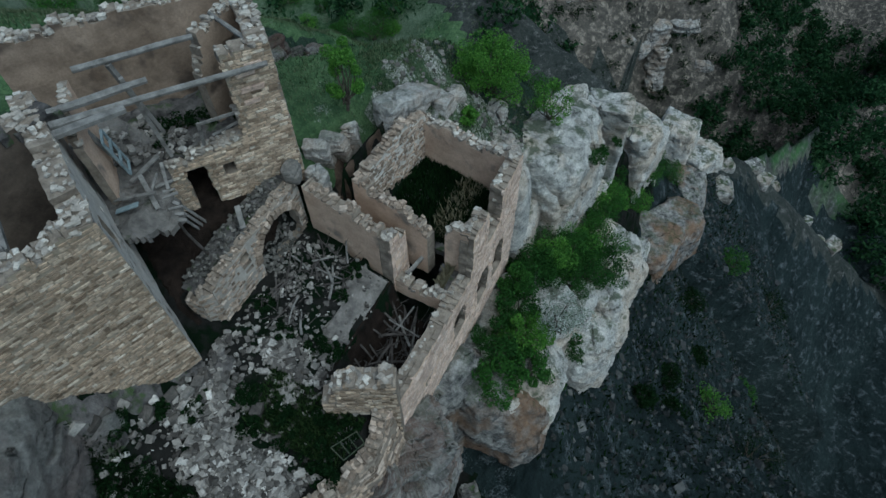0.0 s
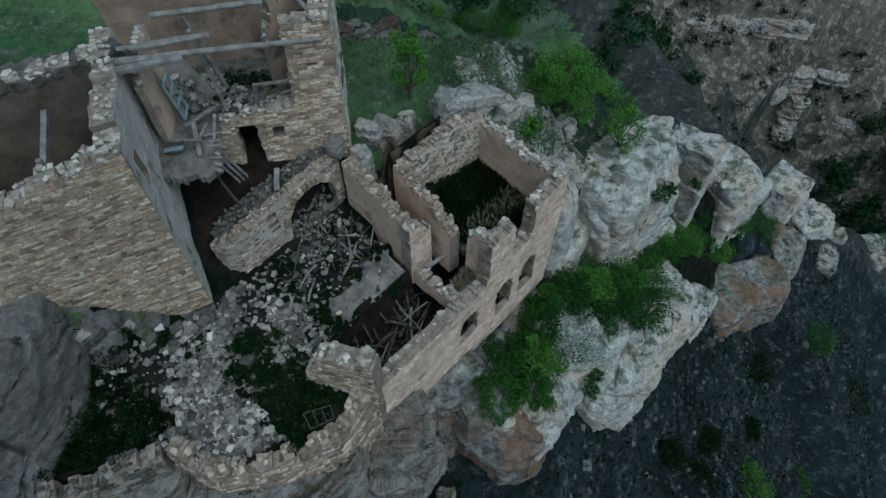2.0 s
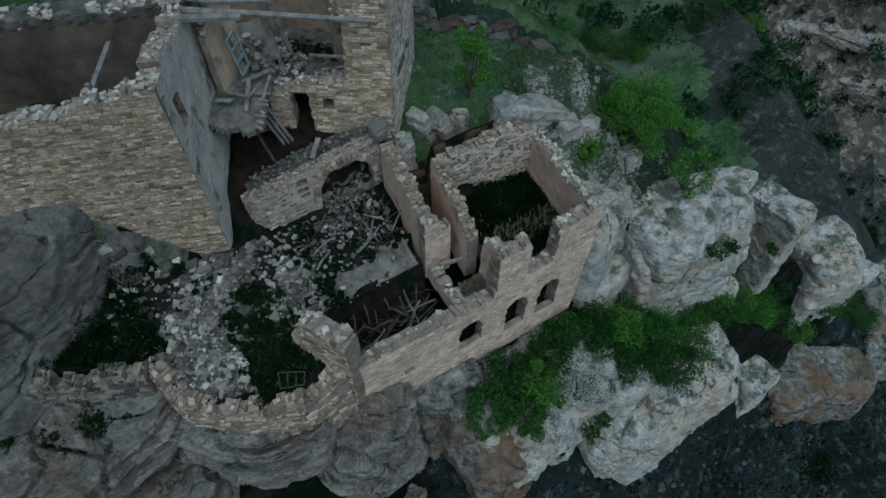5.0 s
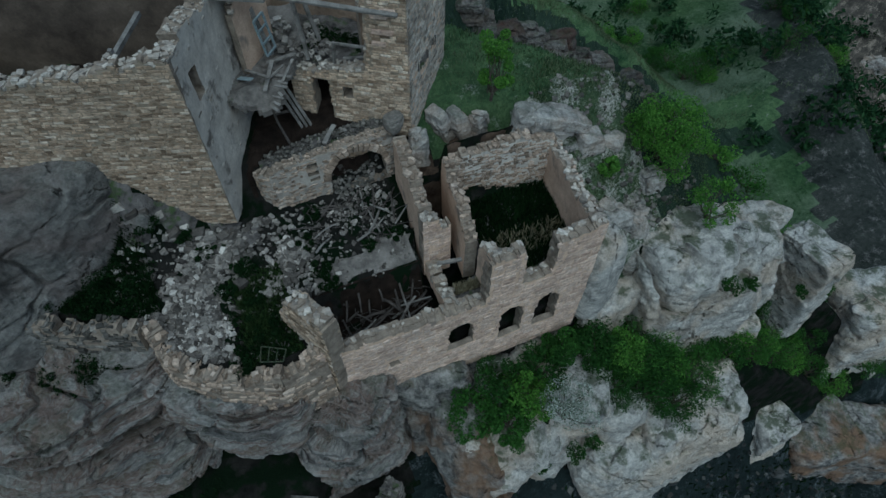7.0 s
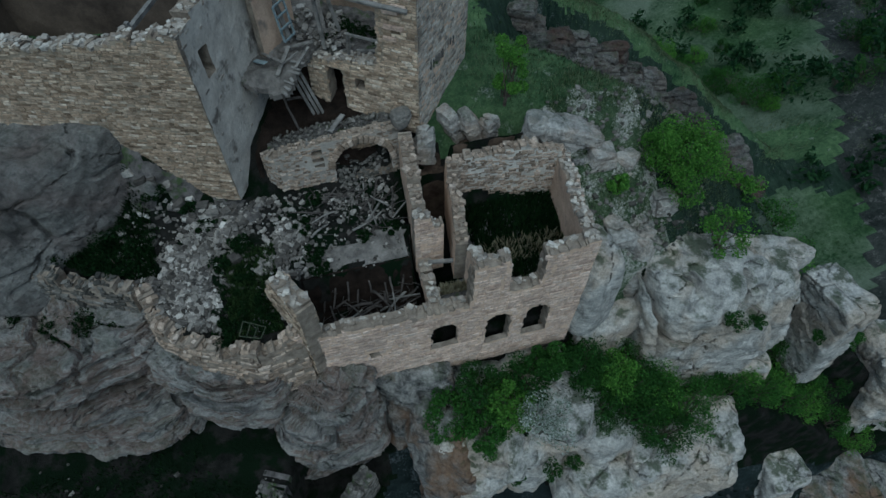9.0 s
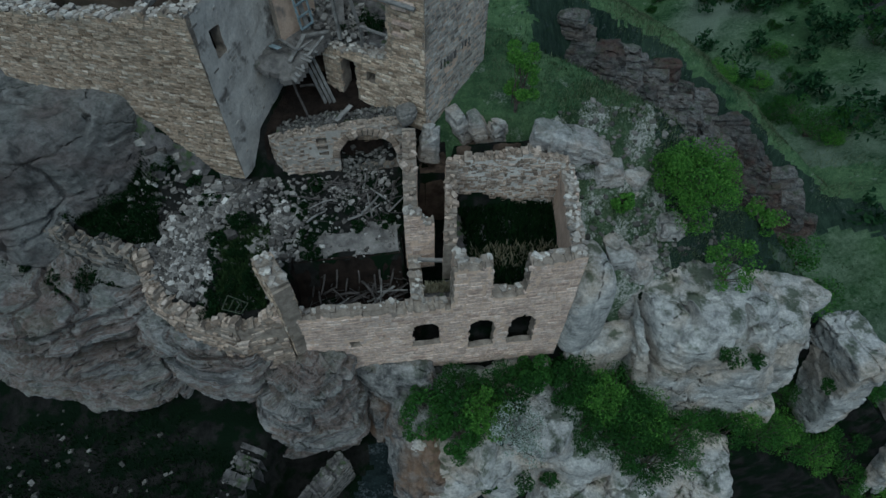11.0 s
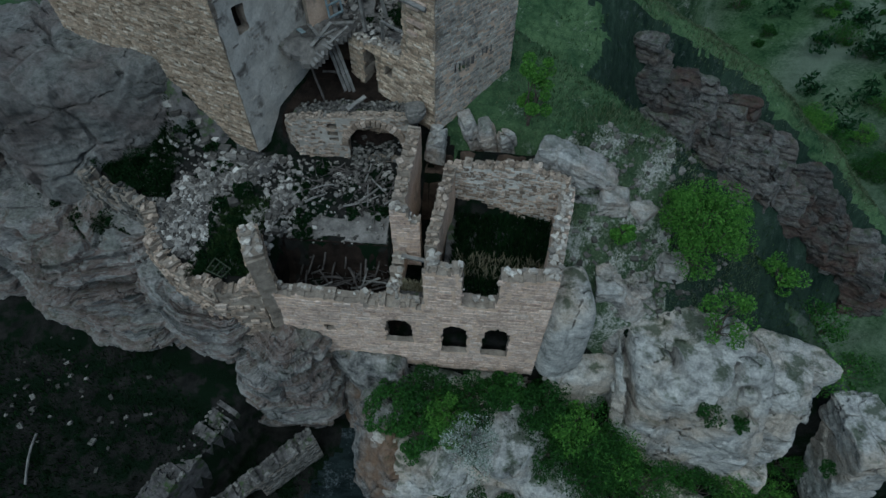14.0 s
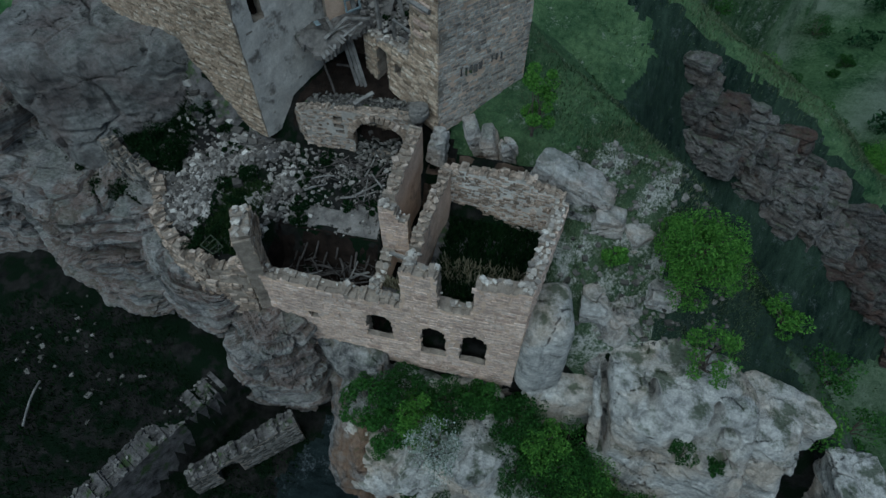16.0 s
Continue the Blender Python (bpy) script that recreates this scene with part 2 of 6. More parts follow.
M_ARCHWALL = plain_mat("grey_tan_lime_render", (0.25, 0.22, 0.185), (0.46, 0.41, 0.35), 1.6, 9, relief=0.9, patch=(0.14, 0.12, 0.10), patch_at=0.62)
M_MORTAR = plain_mat("mortar_and_rubble_core", (0.15, 0.12, 0.095), (0.36, 0.30, 0.235), 3, 18, relief=0.9, dist=0.04)
M_PLASTER = plain_mat("tan_clay_plaster", (0.158, 0.113, 0.080), (0.389, 0.291, 0.213), 0.8, 14, relief=0.5, patch=(0.105, 0.079, 0.061), patch_at=0.6)
# tower's inside: the dimness of a covered room is put into the plaster's colour
M_SHADEPLASTER = plain_mat("clay_plaster_with_shade", (0.03, 0.024, 0.02), (0.16, 0.125, 0.095), 0.5, 12, relief=0.6)
M_HOUSEPLASTER = plain_mat("pale_tan_plaster", (0.441, 0.315, 0.227), (0.672, 0.502, 0.373), 1.3, 15, relief=0.5, patch=(0.273, 0.222, 0.180), patch_at=0.63)
M_GREYPLASTER = plain_mat("grey_lime_render", (0.42, 0.38, 0.33), (0.62, 0.57, 0.50), 1.6, 9, relief=0.8, patch=(0.17, 0.15, 0.13), patch_at=0.63)
M_ROCK = rock_mat("limestone_cliff", 0.55, 1.1, (0.52, 0.41, 0.30), 0.0, 0.8, True)
M_SHELF = rock_mat("mossy_limestone", 0.5, 0.85, (0.36, 0.28, 0.2), 0.0, 0.95)
M_BEDDED = rock_mat("bedded_grey_limestone", 0.5, 0.52, (0.42, 0.30, 0.24), 0.8, 0.3)
M_SLAB = rock_mat("blue_grey_limestone", 0.8, 0.46, (0.38, 0.31, 0.28), 0.0, 0.1, True)
M_LEDGE = rock_mat("tan_ledge_limestone", 0.8, 0.95, (0.46, 0.36, 0.27), 0.25, 0.4, True)
M_ROCKB = rock_mat("brown_limestone", 1.0, 0.6, (0.38, 0.25, 0.165))
M_BAND = rock_mat("dark_reddish_rock", 0.9, 0.2, (0.42, 0.25, 0.19), 0.3, 0.3)
M_SPUR = rock_mat("grey_brown_rock", 0.6, 0.34, (0.36, 0.29, 0.235), 0.35, 0.5)
M_FARROCK = rock_mat("pale_tan_far_cliff", 0.9, 0.75, (0.45, 0.35, 0.26), 0.3, 0.2)
M_GROUND = ground_mat()
M_TURF = turf_mat("slope_turf", (0.022, 0.052, 0.022), (0.12, 0.18, 0.08), (0.34, 0.34, 0.29), 0.60)
M_ROCKTURF = turf_mat("stony_turf", (0.022, 0.045, 0.02), (0.10, 0.135, 0.07), (0.44, 0.42, 0.375), 0.515)
M_BLUFF = turf_mat("grey_scrub_flank", (0.014, 0.018, 0.016), (0.06, 0.064, 0.056), (0.17, 0.16, 0.15), 0.56)
M_VALLEY = turf_mat("valley_turf", (0.016, 0.040, 0.015), (0.085, 0.135, 0.058), (0.25, 0.26, 0.215), 0.61, None, (0.155, 0.18, 0.135))
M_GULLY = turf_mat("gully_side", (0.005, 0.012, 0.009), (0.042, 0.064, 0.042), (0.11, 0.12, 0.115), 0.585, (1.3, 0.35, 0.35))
M_EARTH = plain_mat("brown_earth", (0.035, 0.025, 0.019), (0.13, 0.092, 0.066), 2.2, 12, relief=0.9, dist=0.06)
M_GRAVEL = plain_mat("grey_gravel", (0.03, 0.028, 0.025), (0.21, 0.19, 0.168), 5, 20, relief=1.0, dist=0.06)
M_EARTHFILL = plain_mat("tan_earth_and_gravel", (0.07, 0.055, 0.042), (0.24, 0.195, 0.15), 2.6, 14, relief=1.0, dist=0.06)
# dark soil under weeds, blackened further by shade put into its colour
M_SHADESOIL = plain_mat("dark_yard_soil_with_shade", (0.004, 0.005, 0.004), (0.026, 0.024, 0.021), 1.6, 10, relief=1.0, dist=0.08, patch=(0.004, 0.009, 0.0035), patch_at=0.50)
# brown earth taken near black: the shade of pits and rooms is in its colour
M_SHADEEARTH = plain_mat("brown_earth_with_shade", (0.006, 0.005, 0.004), (0.03, 0.021, 0.016), 2.2, 12, relief=1.0, dist=0.07)
M_BANK = plain_mat("pale_grey_earth_bank", (0.08, 0.072, 0.065), (0.25, 0.225, 0.20), 1.8, 12, relief=0.9, dist=0.07, patch=(0.05, 0.065, 0.03), patch_at=0.66)
M_MEADOW = turf_mat("pale_meadow", (0.016, 0.040, 0.016), (0.085, 0.125, 0.06), (0.27, 0.28, 0.23), 0.55)
M_HILL = turf_mat("brown_scrub_slope", (0.02, 0.021, 0.018), (0.125, 0.108, 0.09), (0.30, 0.255, 0.205), 0.54, (0.5, 0.5, 0.5))
# dark blue-grey scree, with deep shade and lens falloff added into its colour
M_SCREE = turf_mat("dark_blue_grey_scree_with_shade", (0.005, 0.008, 0.008), (0.026, 0.036, 0.035), (0.11, 0.12, 0.125), 0.56, (0.55, 1.2, 0.5))
M_DEBRIS = plain_mat("grey_earth_and_debris", (0.03, 0.028, 0.026), (0.18, 0.162, 0.15), 2.4, 13, relief=0.9, dist=0.06, patch=(0.06, 0.08, 0.035), patch_at=0.6)
M_WOOD = plain_mat("weathered_grey_timber", (0.10, 0.092, 0.083), (0.28, 0.26, 0.235), 3, 30, stretch=None, relief=0.4, dist=0.01)
M_DARKWOOD = plain_mat("dark_rotten_timber", (0.03, 0.026, 0.023), (0.11, 0.095, 0.085), 3, 30, relief=0.4, dist=0.01)
M_BARK = plain_mat("bark", (0.05, 0.04, 0.03), (0.13, 0.11, 0.09), 6, 25)
M_BLUEWOOD = plain_mat("faded_blue_paint", (0.17, 0.21, 0.22), (0.33, 0.38, 0.39), 4, 20, rough=0.7)
M_LEAF_BRIGHT = leaf_mat("spring_leaves", (0.05, 0.12, 0.02), (0.15, 0.30, 0.045))
M_LEAF = leaf_mat("green_leaves", (0.022, 0.058, 0.012), (0.078, 0.18, 0.032))
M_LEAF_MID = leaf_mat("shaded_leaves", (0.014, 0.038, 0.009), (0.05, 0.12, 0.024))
# dark green taken near black: the deep shade between leaves is in the colour
M_LEAF_SHADE = leaf_mat("dark_leaves_with_shade", (0.004, 0.011, 0.0035), (0.017, 0.040, 0.011))
M_WOODS = leaf_mat("woodland_leaves", (0.010, 0.030, 0.012), (0.036, 0.078, 0.028))
M_BLOSSOM = leaf_mat("white_blossom", (0.10, 0.14, 0.08), (0.55, 0.58, 0.52))
M_GRASS = leaf_mat("grass_blades", (0.014, 0.03, 0.009), (0.06, 0.095, 0.03))
M_DRYGRASS = leaf_mat("dry_grass", (0.14, 0.12, 0.07), (0.30, 0.27, 0.18))
M_PALEGRASS = leaf_mat("pale_ridge_grass", (0.06, 0.085, 0.04), (0.20, 0.23, 0.13))
M_RUST = plain_mat("rusty_green_iron", (0.02, 0.035, 0.02), (0.09, 0.09, 0.06), 9, 40, rough=0.7)


# ---------------------------------------------------------------- noise on arrays
def hashed(ix, iy, iz, seed):
    h = (ix.astype(np.int64) * 374761393 + iy.astype(np.int64) * 668265263 + iz.astype(np.int64) * 2147483647 + seed * 974711) & 0xFFFFFFFF
    h = ((h ^ (h >> 13)) * 1274126177) & 0xFFFFFFFF
    h = ((h ^ (h >> 16)) * 2246822519) & 0xFFFFFFFF
    return ((h ^ (h >> 15)) & 0xFFFFFF) / 16777215.0


def vnoise(p, seed=0):
    i = np.floor(p)
    f = p - i
    f = f * f * f * (f * (f * 6 - 15) + 10)
    out = 0
    for dx in (0, 1):
        for dy in (0, 1):
            for dz in (0, 1):
                w = (f[:, 0] if dx else 1 - f[:, 0]) * (f[:, 1] if dy else 1 - f[:, 1]) * (f[:, 2] if dz else 1 - f[:, 2])
                out = out + w * hashed(i[:, 0] + dx, i[:, 1] + dy, i[:, 2] + dz, seed)
    return out * 2 - 1


def fbm(p, octaves=4, seed=0):
    out, amp, tot = 0, 1.0, 0.0
    for o in range(octaves):
        out = out + amp * vnoise(p * 2.03 ** o + 17.3 * o, seed + o)
        tot += amp
        amp *= 0.52
    return out / tot


def fbm2(x, y, octaves=4, seed=0):
    return fbm(np.stack([x, y, 0 * x + 0.37], 1), octaves, seed)


def worley(p, seed=0):
    i = np.floor(p)
    f1 = np.full(len(p), 9.0)
    f2 = np.full(len(p), 9.0)
    val = np.zeros(len(p))
    for dx in (-1, 0, 1):
        for dy in (-1, 0, 1):
            for dz in (-1, 0, 1):
                c = i + (dx, dy, dz)
                q = c + np.stack([hashed(c[:, 0], c[:, 1], c[:, 2], seed + k) for k in (1, 2, 3)], 1)
                d = np.linalg.norm(q - p, axis=1)
                nearer = d < f1
                f2 = np.where(nearer, f1, np.minimum(f2, d))
                val = np.where(nearer, hashed(c[:, 0], c[:, 1], c[:, 2], seed + 7), val)
                f1 = np.minimum(f1, d)
    return f1, f2, val


def sstep(a, b, v):
    t = np.clip((v - a) / (b - a), 0, 1)
    return t * t * (3 - 2 * t)


# ---------------------------------------------------------------- objects
ORIGIN = {}


def thing(name, at, label, category, group="", kind=""):
    ob = new(name)
    ob.location = at
    ob.empty_display_size = 0.3
    ORIGIN[ob.name] = Vector(at)
    return tagged(ob, label, category, group, kind)


def mesh_of(name, verts, faces, material, smooth=False):
    me = bpy.data.meshes.new(name)
    me.from_pydata([tuple(v) for v in verts] if not isinstance(verts, np.ndarray) else verts.tolist(), [], faces if not isinstance(faces, np.ndarray) else faces.tolist())
    me.materials.append(material)
    if smooth:
        me.polygons.foreach_set("use_smooth", [True] * len(me.polygons))
    return me


def part(name, verts, faces, material, parent=None, label="", smooth=False, kind=""):
    """Links vertices in world metres as ONE mesh object under a thing or a part."""
    o = ORIGIN[parent.name] if parent else Vector((0, 0, 0))
    v = np.asarray(verts, dtype=float) - np.array(o)
    ob = new(name, mesh_of(name, v, faces, material, smooth))
    if parent:
        ob.parent = parent
        ORIGIN[ob.name] = o
    return tagged(ob, label, kind=kind)


def solo(name, at, verts, faces, material, label, category, group="", kind="", smooth=False):
    """A thing that is one mesh, with its origin at its base."""
    me = mesh_of(name, np.asarray(verts, dtype=float) - np.array(at), faces, material, smooth)
    ob = new(name, me)
    ob.location = at
    ORIGIN[ob.name] = Vector(at)
    return tagged(ob, label, category, group, kind)


class Soup:
    """Collects vertices and faces of a joined mesh."""

    def __init__(self):
        self.v, self.f, self.n = [], [], 0

    def add(self, verts, faces):
        self.v.append(np.asarray(verts, dtype=float))
        self.f.extend([tuple(i + self.n for i in f) for f in faces])
        self.n += len(verts)

    def verts(self):
        return np.concatenate(self.v) if self.v else np.zeros((0, 3))


def bar_verts(p, q, w, h, taper=1.0):
    p, q = Vector(p), Vector(q)
    d = (q - p).normalized()
    s = d.cross(Vector((0, 0, 1)))
    s = s.normalized() if s.length > 1e-4 else Vector((1, 0, 0))
    u = s.cross(d)
    out = []
    for c, k in ((p, 1), (q, taper)):
        out += [c - s * w * k - u * h * k, c + s * w * k - u * h * k, c + s * w * k + u * h * k, c - s * w * k + u * h * k]
    return np.array([tuple(v) for v in out]), [(0, 1, 2, 3), (7, 6, 5, 4), (0, 4, 5, 1), (1, 5, 6, 2), (2, 6, 7, 3), (3, 7, 4, 0)]


def log_verts(p, q, r0, r1, seed=0, sides=7, rings=5, bend=0.04):
    rng = random.Random(seed)
    p, q = Vector(p), Vector(q)
    d = (q - p)
    ln = d.length
    d.normalize()
    s = d.cross(Vector((0.13, 0.2, 1))).normalized()
    u = s.cross(d)
    v, f = [], []
    ph = rng.random() * 6
    for i in range(rings):
        t = i / (rings - 1)
        c = p + d * ln * t + s * bend * ln * math.sin(t * 3 + ph) + u * bend * ln * math.sin(t * 4 + ph * 2)
        r = (r0 + (r1 - r0) * t) * (0.92 + 0.16 * rng.random())
        for k in range(sides):
            a = 2 * math.pi * k / sides
            rr = r * (0.9 + 0.2 * rng.random())
            v.append(tuple(c + s * rr * math.cos(a) + u * rr * math.sin(a)))
    for i in range(rings - 1):
        for k in range(sides):
            a, b = i * sides + k, i * sides + (k + 1) % sides
            f.append((a, b, b + sides, a + sides))
    f.append(tuple(range(sides))[::-1])
    f.append(tuple(range((rings - 1) * sides, rings * sides)))
    return v, f


_ico = {}


def ico(n):
    if n not in _ico:
        bm = bmesh.new()
        bmesh.ops.create_icosphere(bm, subdivisions=n, radius=1)
        bm.verts.ensure_lookup_table()
        _ico[n] = (np.array([tuple(v.co) for v in bm.verts]), [tuple(v.index for v in f.verts) for f in bm.faces])
        bm.free()
    return _ico[n]


def rock_verts(at, half, turn=0, seed=0, detail=6, rough=1.0, lean=(0, 0), strata=0.25, sharp=14, boxy=False, joint=1.0, dents=(), clefts=()):
    """A block bounded by random planes, its edges rounded, broken by joints and bedding and weathered."""
    d, faces = ico(detail)
    half = np.array(half, dtype=float)
    rng = random.Random(seed * 13 + 5)
    planes = [((1, 0, 0), 1.0), ((-1, 0, 0), 1.0), ((0, 1, 0), 1.0), ((0, -1, 0), 1.0), ((0, 0, 1), 1.0), ((0, 0, -1), 1.0)]
    for _ in range(8 if boxy else 13):
        n = np.array([rng.gauss(0, 1), rng.gauss(0, 1), rng.gauss(0, 0.75)])
        planes.append((n / np.linalg.norm(n), rng.uniform(1.12, 1.38) if boxy else rng.uniform(0.98, 1.22)))
    acc = 0
    for n, h in planes:
        acc = acc + np.clip(d @ np.array(n, dtype=float) / h, 0, None) ** sharp
    p = d * (acc ** (-1 / sharp))[:, None] * half
    nrm = d / half
    nrm /= np.linalg.norm(nrm, axis=1)[:, None]
    q = p + np.array([seed * 7.13, seed * 3.7, seed * 5.9])
    warp = 0.5 * np.stack([fbm(q * 0.5, 3, seed + 3), fbm(q * 0.5 + 9, 3, seed + 4), fbm(q * 0.5 + 5, 3, seed + 5)], 1)
    disp = 0.30 * min(half) ** 0.6 * fbm(q * 0.55, 4, seed)
    # blocks between joints: few, wide, with thin dark cracks
    f1, f2, val = worley((q + 1.6 * warp) / np.array([3.1, 3.1, 1.9]), seed)
    disp += joint * 0.34 * (val - 0.5) - 0.42 * sstep(-0.02, 0.12, fbm(q * 0.22 + 3, 3, seed + 31)) * np.clip(0.05 - (f2 - f1), 0, 0.05) / 0.05
    f1, f2, val = worley((q + 1.4 * warp) / np.array([1.3, 1.3, 0.6]), seed + 11)
    disp += joint * 0.07 * (val - 0.5)
    # bedding: layers that stand back or forward, on the sides only
    lay = (q[:, 2] + 0.22 * q[:, 0] * math.sin(seed) * 0.4 + 0.22 * fbm(q * np.array([0.35, 0.35, 0.2]), 3, seed + 8)) / 0.5
    li = np.floor(lay)
    fr = lay - li
    dep = hashed(li, li * 0 + 3, li * 0, seed) * 0.75 + 0.25 * hashed(np.floor(lay * 2.6), li * 0, li * 0 + 1, seed)
    side = 1 - sstep(0.72, 0.95, np.abs(nrm[:, 2]))
    disp += strata * side * (0.62 * (dep - 0.5) - 0.10 * np.exp(-((fr - 0.04) / 0.09) ** 2))
    disp += 0.16 * fbm(q * 1.5, 5, seed + 2) - 0.12 * np.abs(fbm(q * 0.9 + 4, 4, seed + 14)) + 0.045 * fbm(q * 6, 3, seed + 6)
    p = p + nrm * (disp * rough)[:, None]
    p[:, 0] += lean[0] * p[:, 2]
    p[:, 1] += lean[1] * p[:, 2]
    a = radians(turn)
    x, y = p[:, 0] * math.cos(a) - p[:, 1] * math.sin(a), p[:, 0] * math.sin(a) + p[:, 1] * math.cos(a)
    w = np.stack([x, y, p[:, 2]], 1) + np.array(at)
    for cx, cy, cz, r, deep in dents:
        # a hollow with a crisp rim, pressed in along the way to the block's middle
        k = 1 - sstep(0.7, 1.0, np.linalg.norm((w - (cx, cy, cz)) / np.array([r, r * 1.3, r]), axis=1) + 0.18 * fbm(w * 1.6, 3, seed + 21))
        w = w + (k * deep)[:, None] * np.array([0.0, 0.85, -0.5])
    inward = np.array([0.0, 0.86, -0.5]) / np.linalg.norm((0.0, 0.86, -0.5))
    for line in clefts:
        # an open cleft that follows a broken line over the face
        near = np.full(len(w), 9.0)
        for a0, b0 in zip(line[:-1], line[1:]):
            a0, ab = np.array(a0), np.array(b0) - np.array(a0)
            rel = w - a0
            t = np.clip(rel @ ab / (ab @ ab), 0, 1)
            off = rel - t[:, None] * ab
            along = off @ inward
            off = off - along[:, None] * inward
            near = np.minimum(near, np.where(np.abs(along) < 2.2, np.linalg.norm(off, axis=1), 9.0))
        k = 1 - sstep(0.08, 0.22, near + 0.10 * fbm(w * 2.2, 3, seed + 27))
        w = w + (1.8 * k)[:, None] * inward
    return w, faces


def rock(name, at, half, label, turn=0, seed=0, detail=6, rough=1.0, mat=None, lean=(0, 0), group="", category="rock", strata=0.13, sharp=14, boxy=False, joint=1.0, dents=(), clefts=()):
    v, f = rock_verts(at, half, turn, seed, detail, rough, lean, strata, sharp, boxy, joint, dents, clefts)
    base = (at[0], at[1], at[2] - half[2])
    return solo(name, base, v, f, mat or M_ROCK, label, category, group, smooth=detail >= 6 and mat is not M_BEDDED)


# a few stone shapes, one metre in each direction, shared by all single stones
def stone_shape(seed, rough=0.11):
    rng = random.Random(seed)
    j = lambda s: (rng.random() - 0.5) * 2 * s
    v = []
    for y, k in ((0.5, 1.0), (-0.32, 1.0), (-0.5, 0.84)):
        for x, z in ((-0.5, -0.5), (0.5, -0.5), (0.5, 0.5), (-0.5, 0.5)):
            v.append((x * k + j(rough), y + j(rough * 0.4), z * k + j(rough)))
    f = [(0, 1, 2, 3)]
    for r in (0, 4):
        for k in range(4):
            a, b = r + k, r + (k + 1) % 4
            f.append((a, a + 4, b + 4, b))
    f.append((11, 10, 9, 8))
    return np.array(v), f


SHAPES = [stone_shape(s) for s in range(10)]


def lump_shape(seed):
    """A loose broken block."""
    rng = random.Random(seed)
    bm = bmesh.new()
    bmesh.ops.create_cube(bm, size=1)
    for v in bm.verts:
        v.co += Vector((rng.uniform(-0.17, 0.17), rng.uniform(-0.17, 0.17), rng.uniform(-0.17, 0.17)))
    bmesh.ops.bevel(bm, geom=list(bm.edges), offset=0.07, segments=1, affect="EDGES")
    bmesh.ops.triangulate(bm, faces=bm.faces)
    bm.verts.ensure_lookup_table()
    out = np.array([tuple(v.co) for v in bm.verts]), [tuple(v.index for v in f.verts) for f in bm.faces]
    bm.free()
    return out


LUMPS = [lump_shape(s) for s in range(12)]
_shared = {}


def shared(kind, i, material):
    key = (kind, i, material.name)
    if key not in _shared:
        v, f = (SHAPES if kind == "stone" else LUMPS)[i]
        _shared[key] = mesh_of(kind, v, f, material)
    return _shared[key]


# ---------------------------------------------------------------- the ground
EDGE_X = [-60, -12, -6.4, -3.1, -0.25, 0.3, 1.7, 3.8, 5.3, 16, 20, 28, 33, 38, 60, 200]
EDGE_Y = [24, 13.5, 11.1, 9.35, 7.95, 6.4, 5.3, 4.55, 4.95, 4.95, 5.2, 4.6, 3.6, 1.0, -10, -70]


def dist_line(x, y, nodes):
    """Distance to a line of nodes (x, y, z), its height there, and the side (above 0: left of its run)."""
    best = np.full(x.shape, 1e9)
    zz = np.zeros(x.shape)
    side = np.zeros(x.shape)
    for (ax, ay, az), (bx, by, bz) in zip(nodes, nodes[1:]):
        dx, dy = bx - ax, by - ay
        t = np.clip(((x - ax) * dx + (y - ay) * dy) / (dx * dx + dy * dy), 0, 1)
        d = np.hypot(x - ax - t * dx, y - ay - t * dy)
        near = d < best
        best = np.where(near, d, best)
        zz = np.where(near, az + t * (bz - az), zz)
        side = np.where(near, dx * (y - ay) - dy * (x - ax), side)
    return best, zz, side


RIM = [(-60, 60, 22), (-10, 32, 8), (10, 22, 1.5), (15.5, 16.5, 0.2), (19.5, 13.0, -0.9), (22.5, 10.6, -2.6), (27, 7.5, -5.0), (33, 5.2, -11), (38, 2.5, -17), (60, -6, -36), (90, -20, -56)]
SPUR = [(0, 72, 2), (16, 46, -5), (24, 41, -8.5), (33, 39.5, -13.5), (40, 38.2, -17), (48, 37.5, -23), (58, 33, -32), (78, 24, -46)]
RIDGE = [(48, -1, -27.5), (58, -5, -35), (70, -12, -42.5), (74, -24, -52), (78, -36, -63), (86, -60, -84)]
FLANK = [(100, 95, -26), (88, 58, -30), (78, 38, -29), (72, 26, -29.5), (70, 21, -30.8), (67, 14.5, -31.8), (63, 8, -32.8), (59, 4, -34)]
FARHILL = [(70, 170, 10), (100, 80, -22), (118, 34, -28), (128, 8, -40), (116, -10, -60)]


def flank_z(x, y):
    """The green shelf behind the spur, which breaks off in a grey scrubby flank."""
    d, z, side = dist_line(x, y, FLANK)
    return z - np.where(side < 0, 0.3 * d, np.where(d < 1.5, 0.4 * d, 0.6 + 1.05 * (d - 1.5))) + 1.2 * fbm2(x * 0.12, y * 0.12, 4, 17)


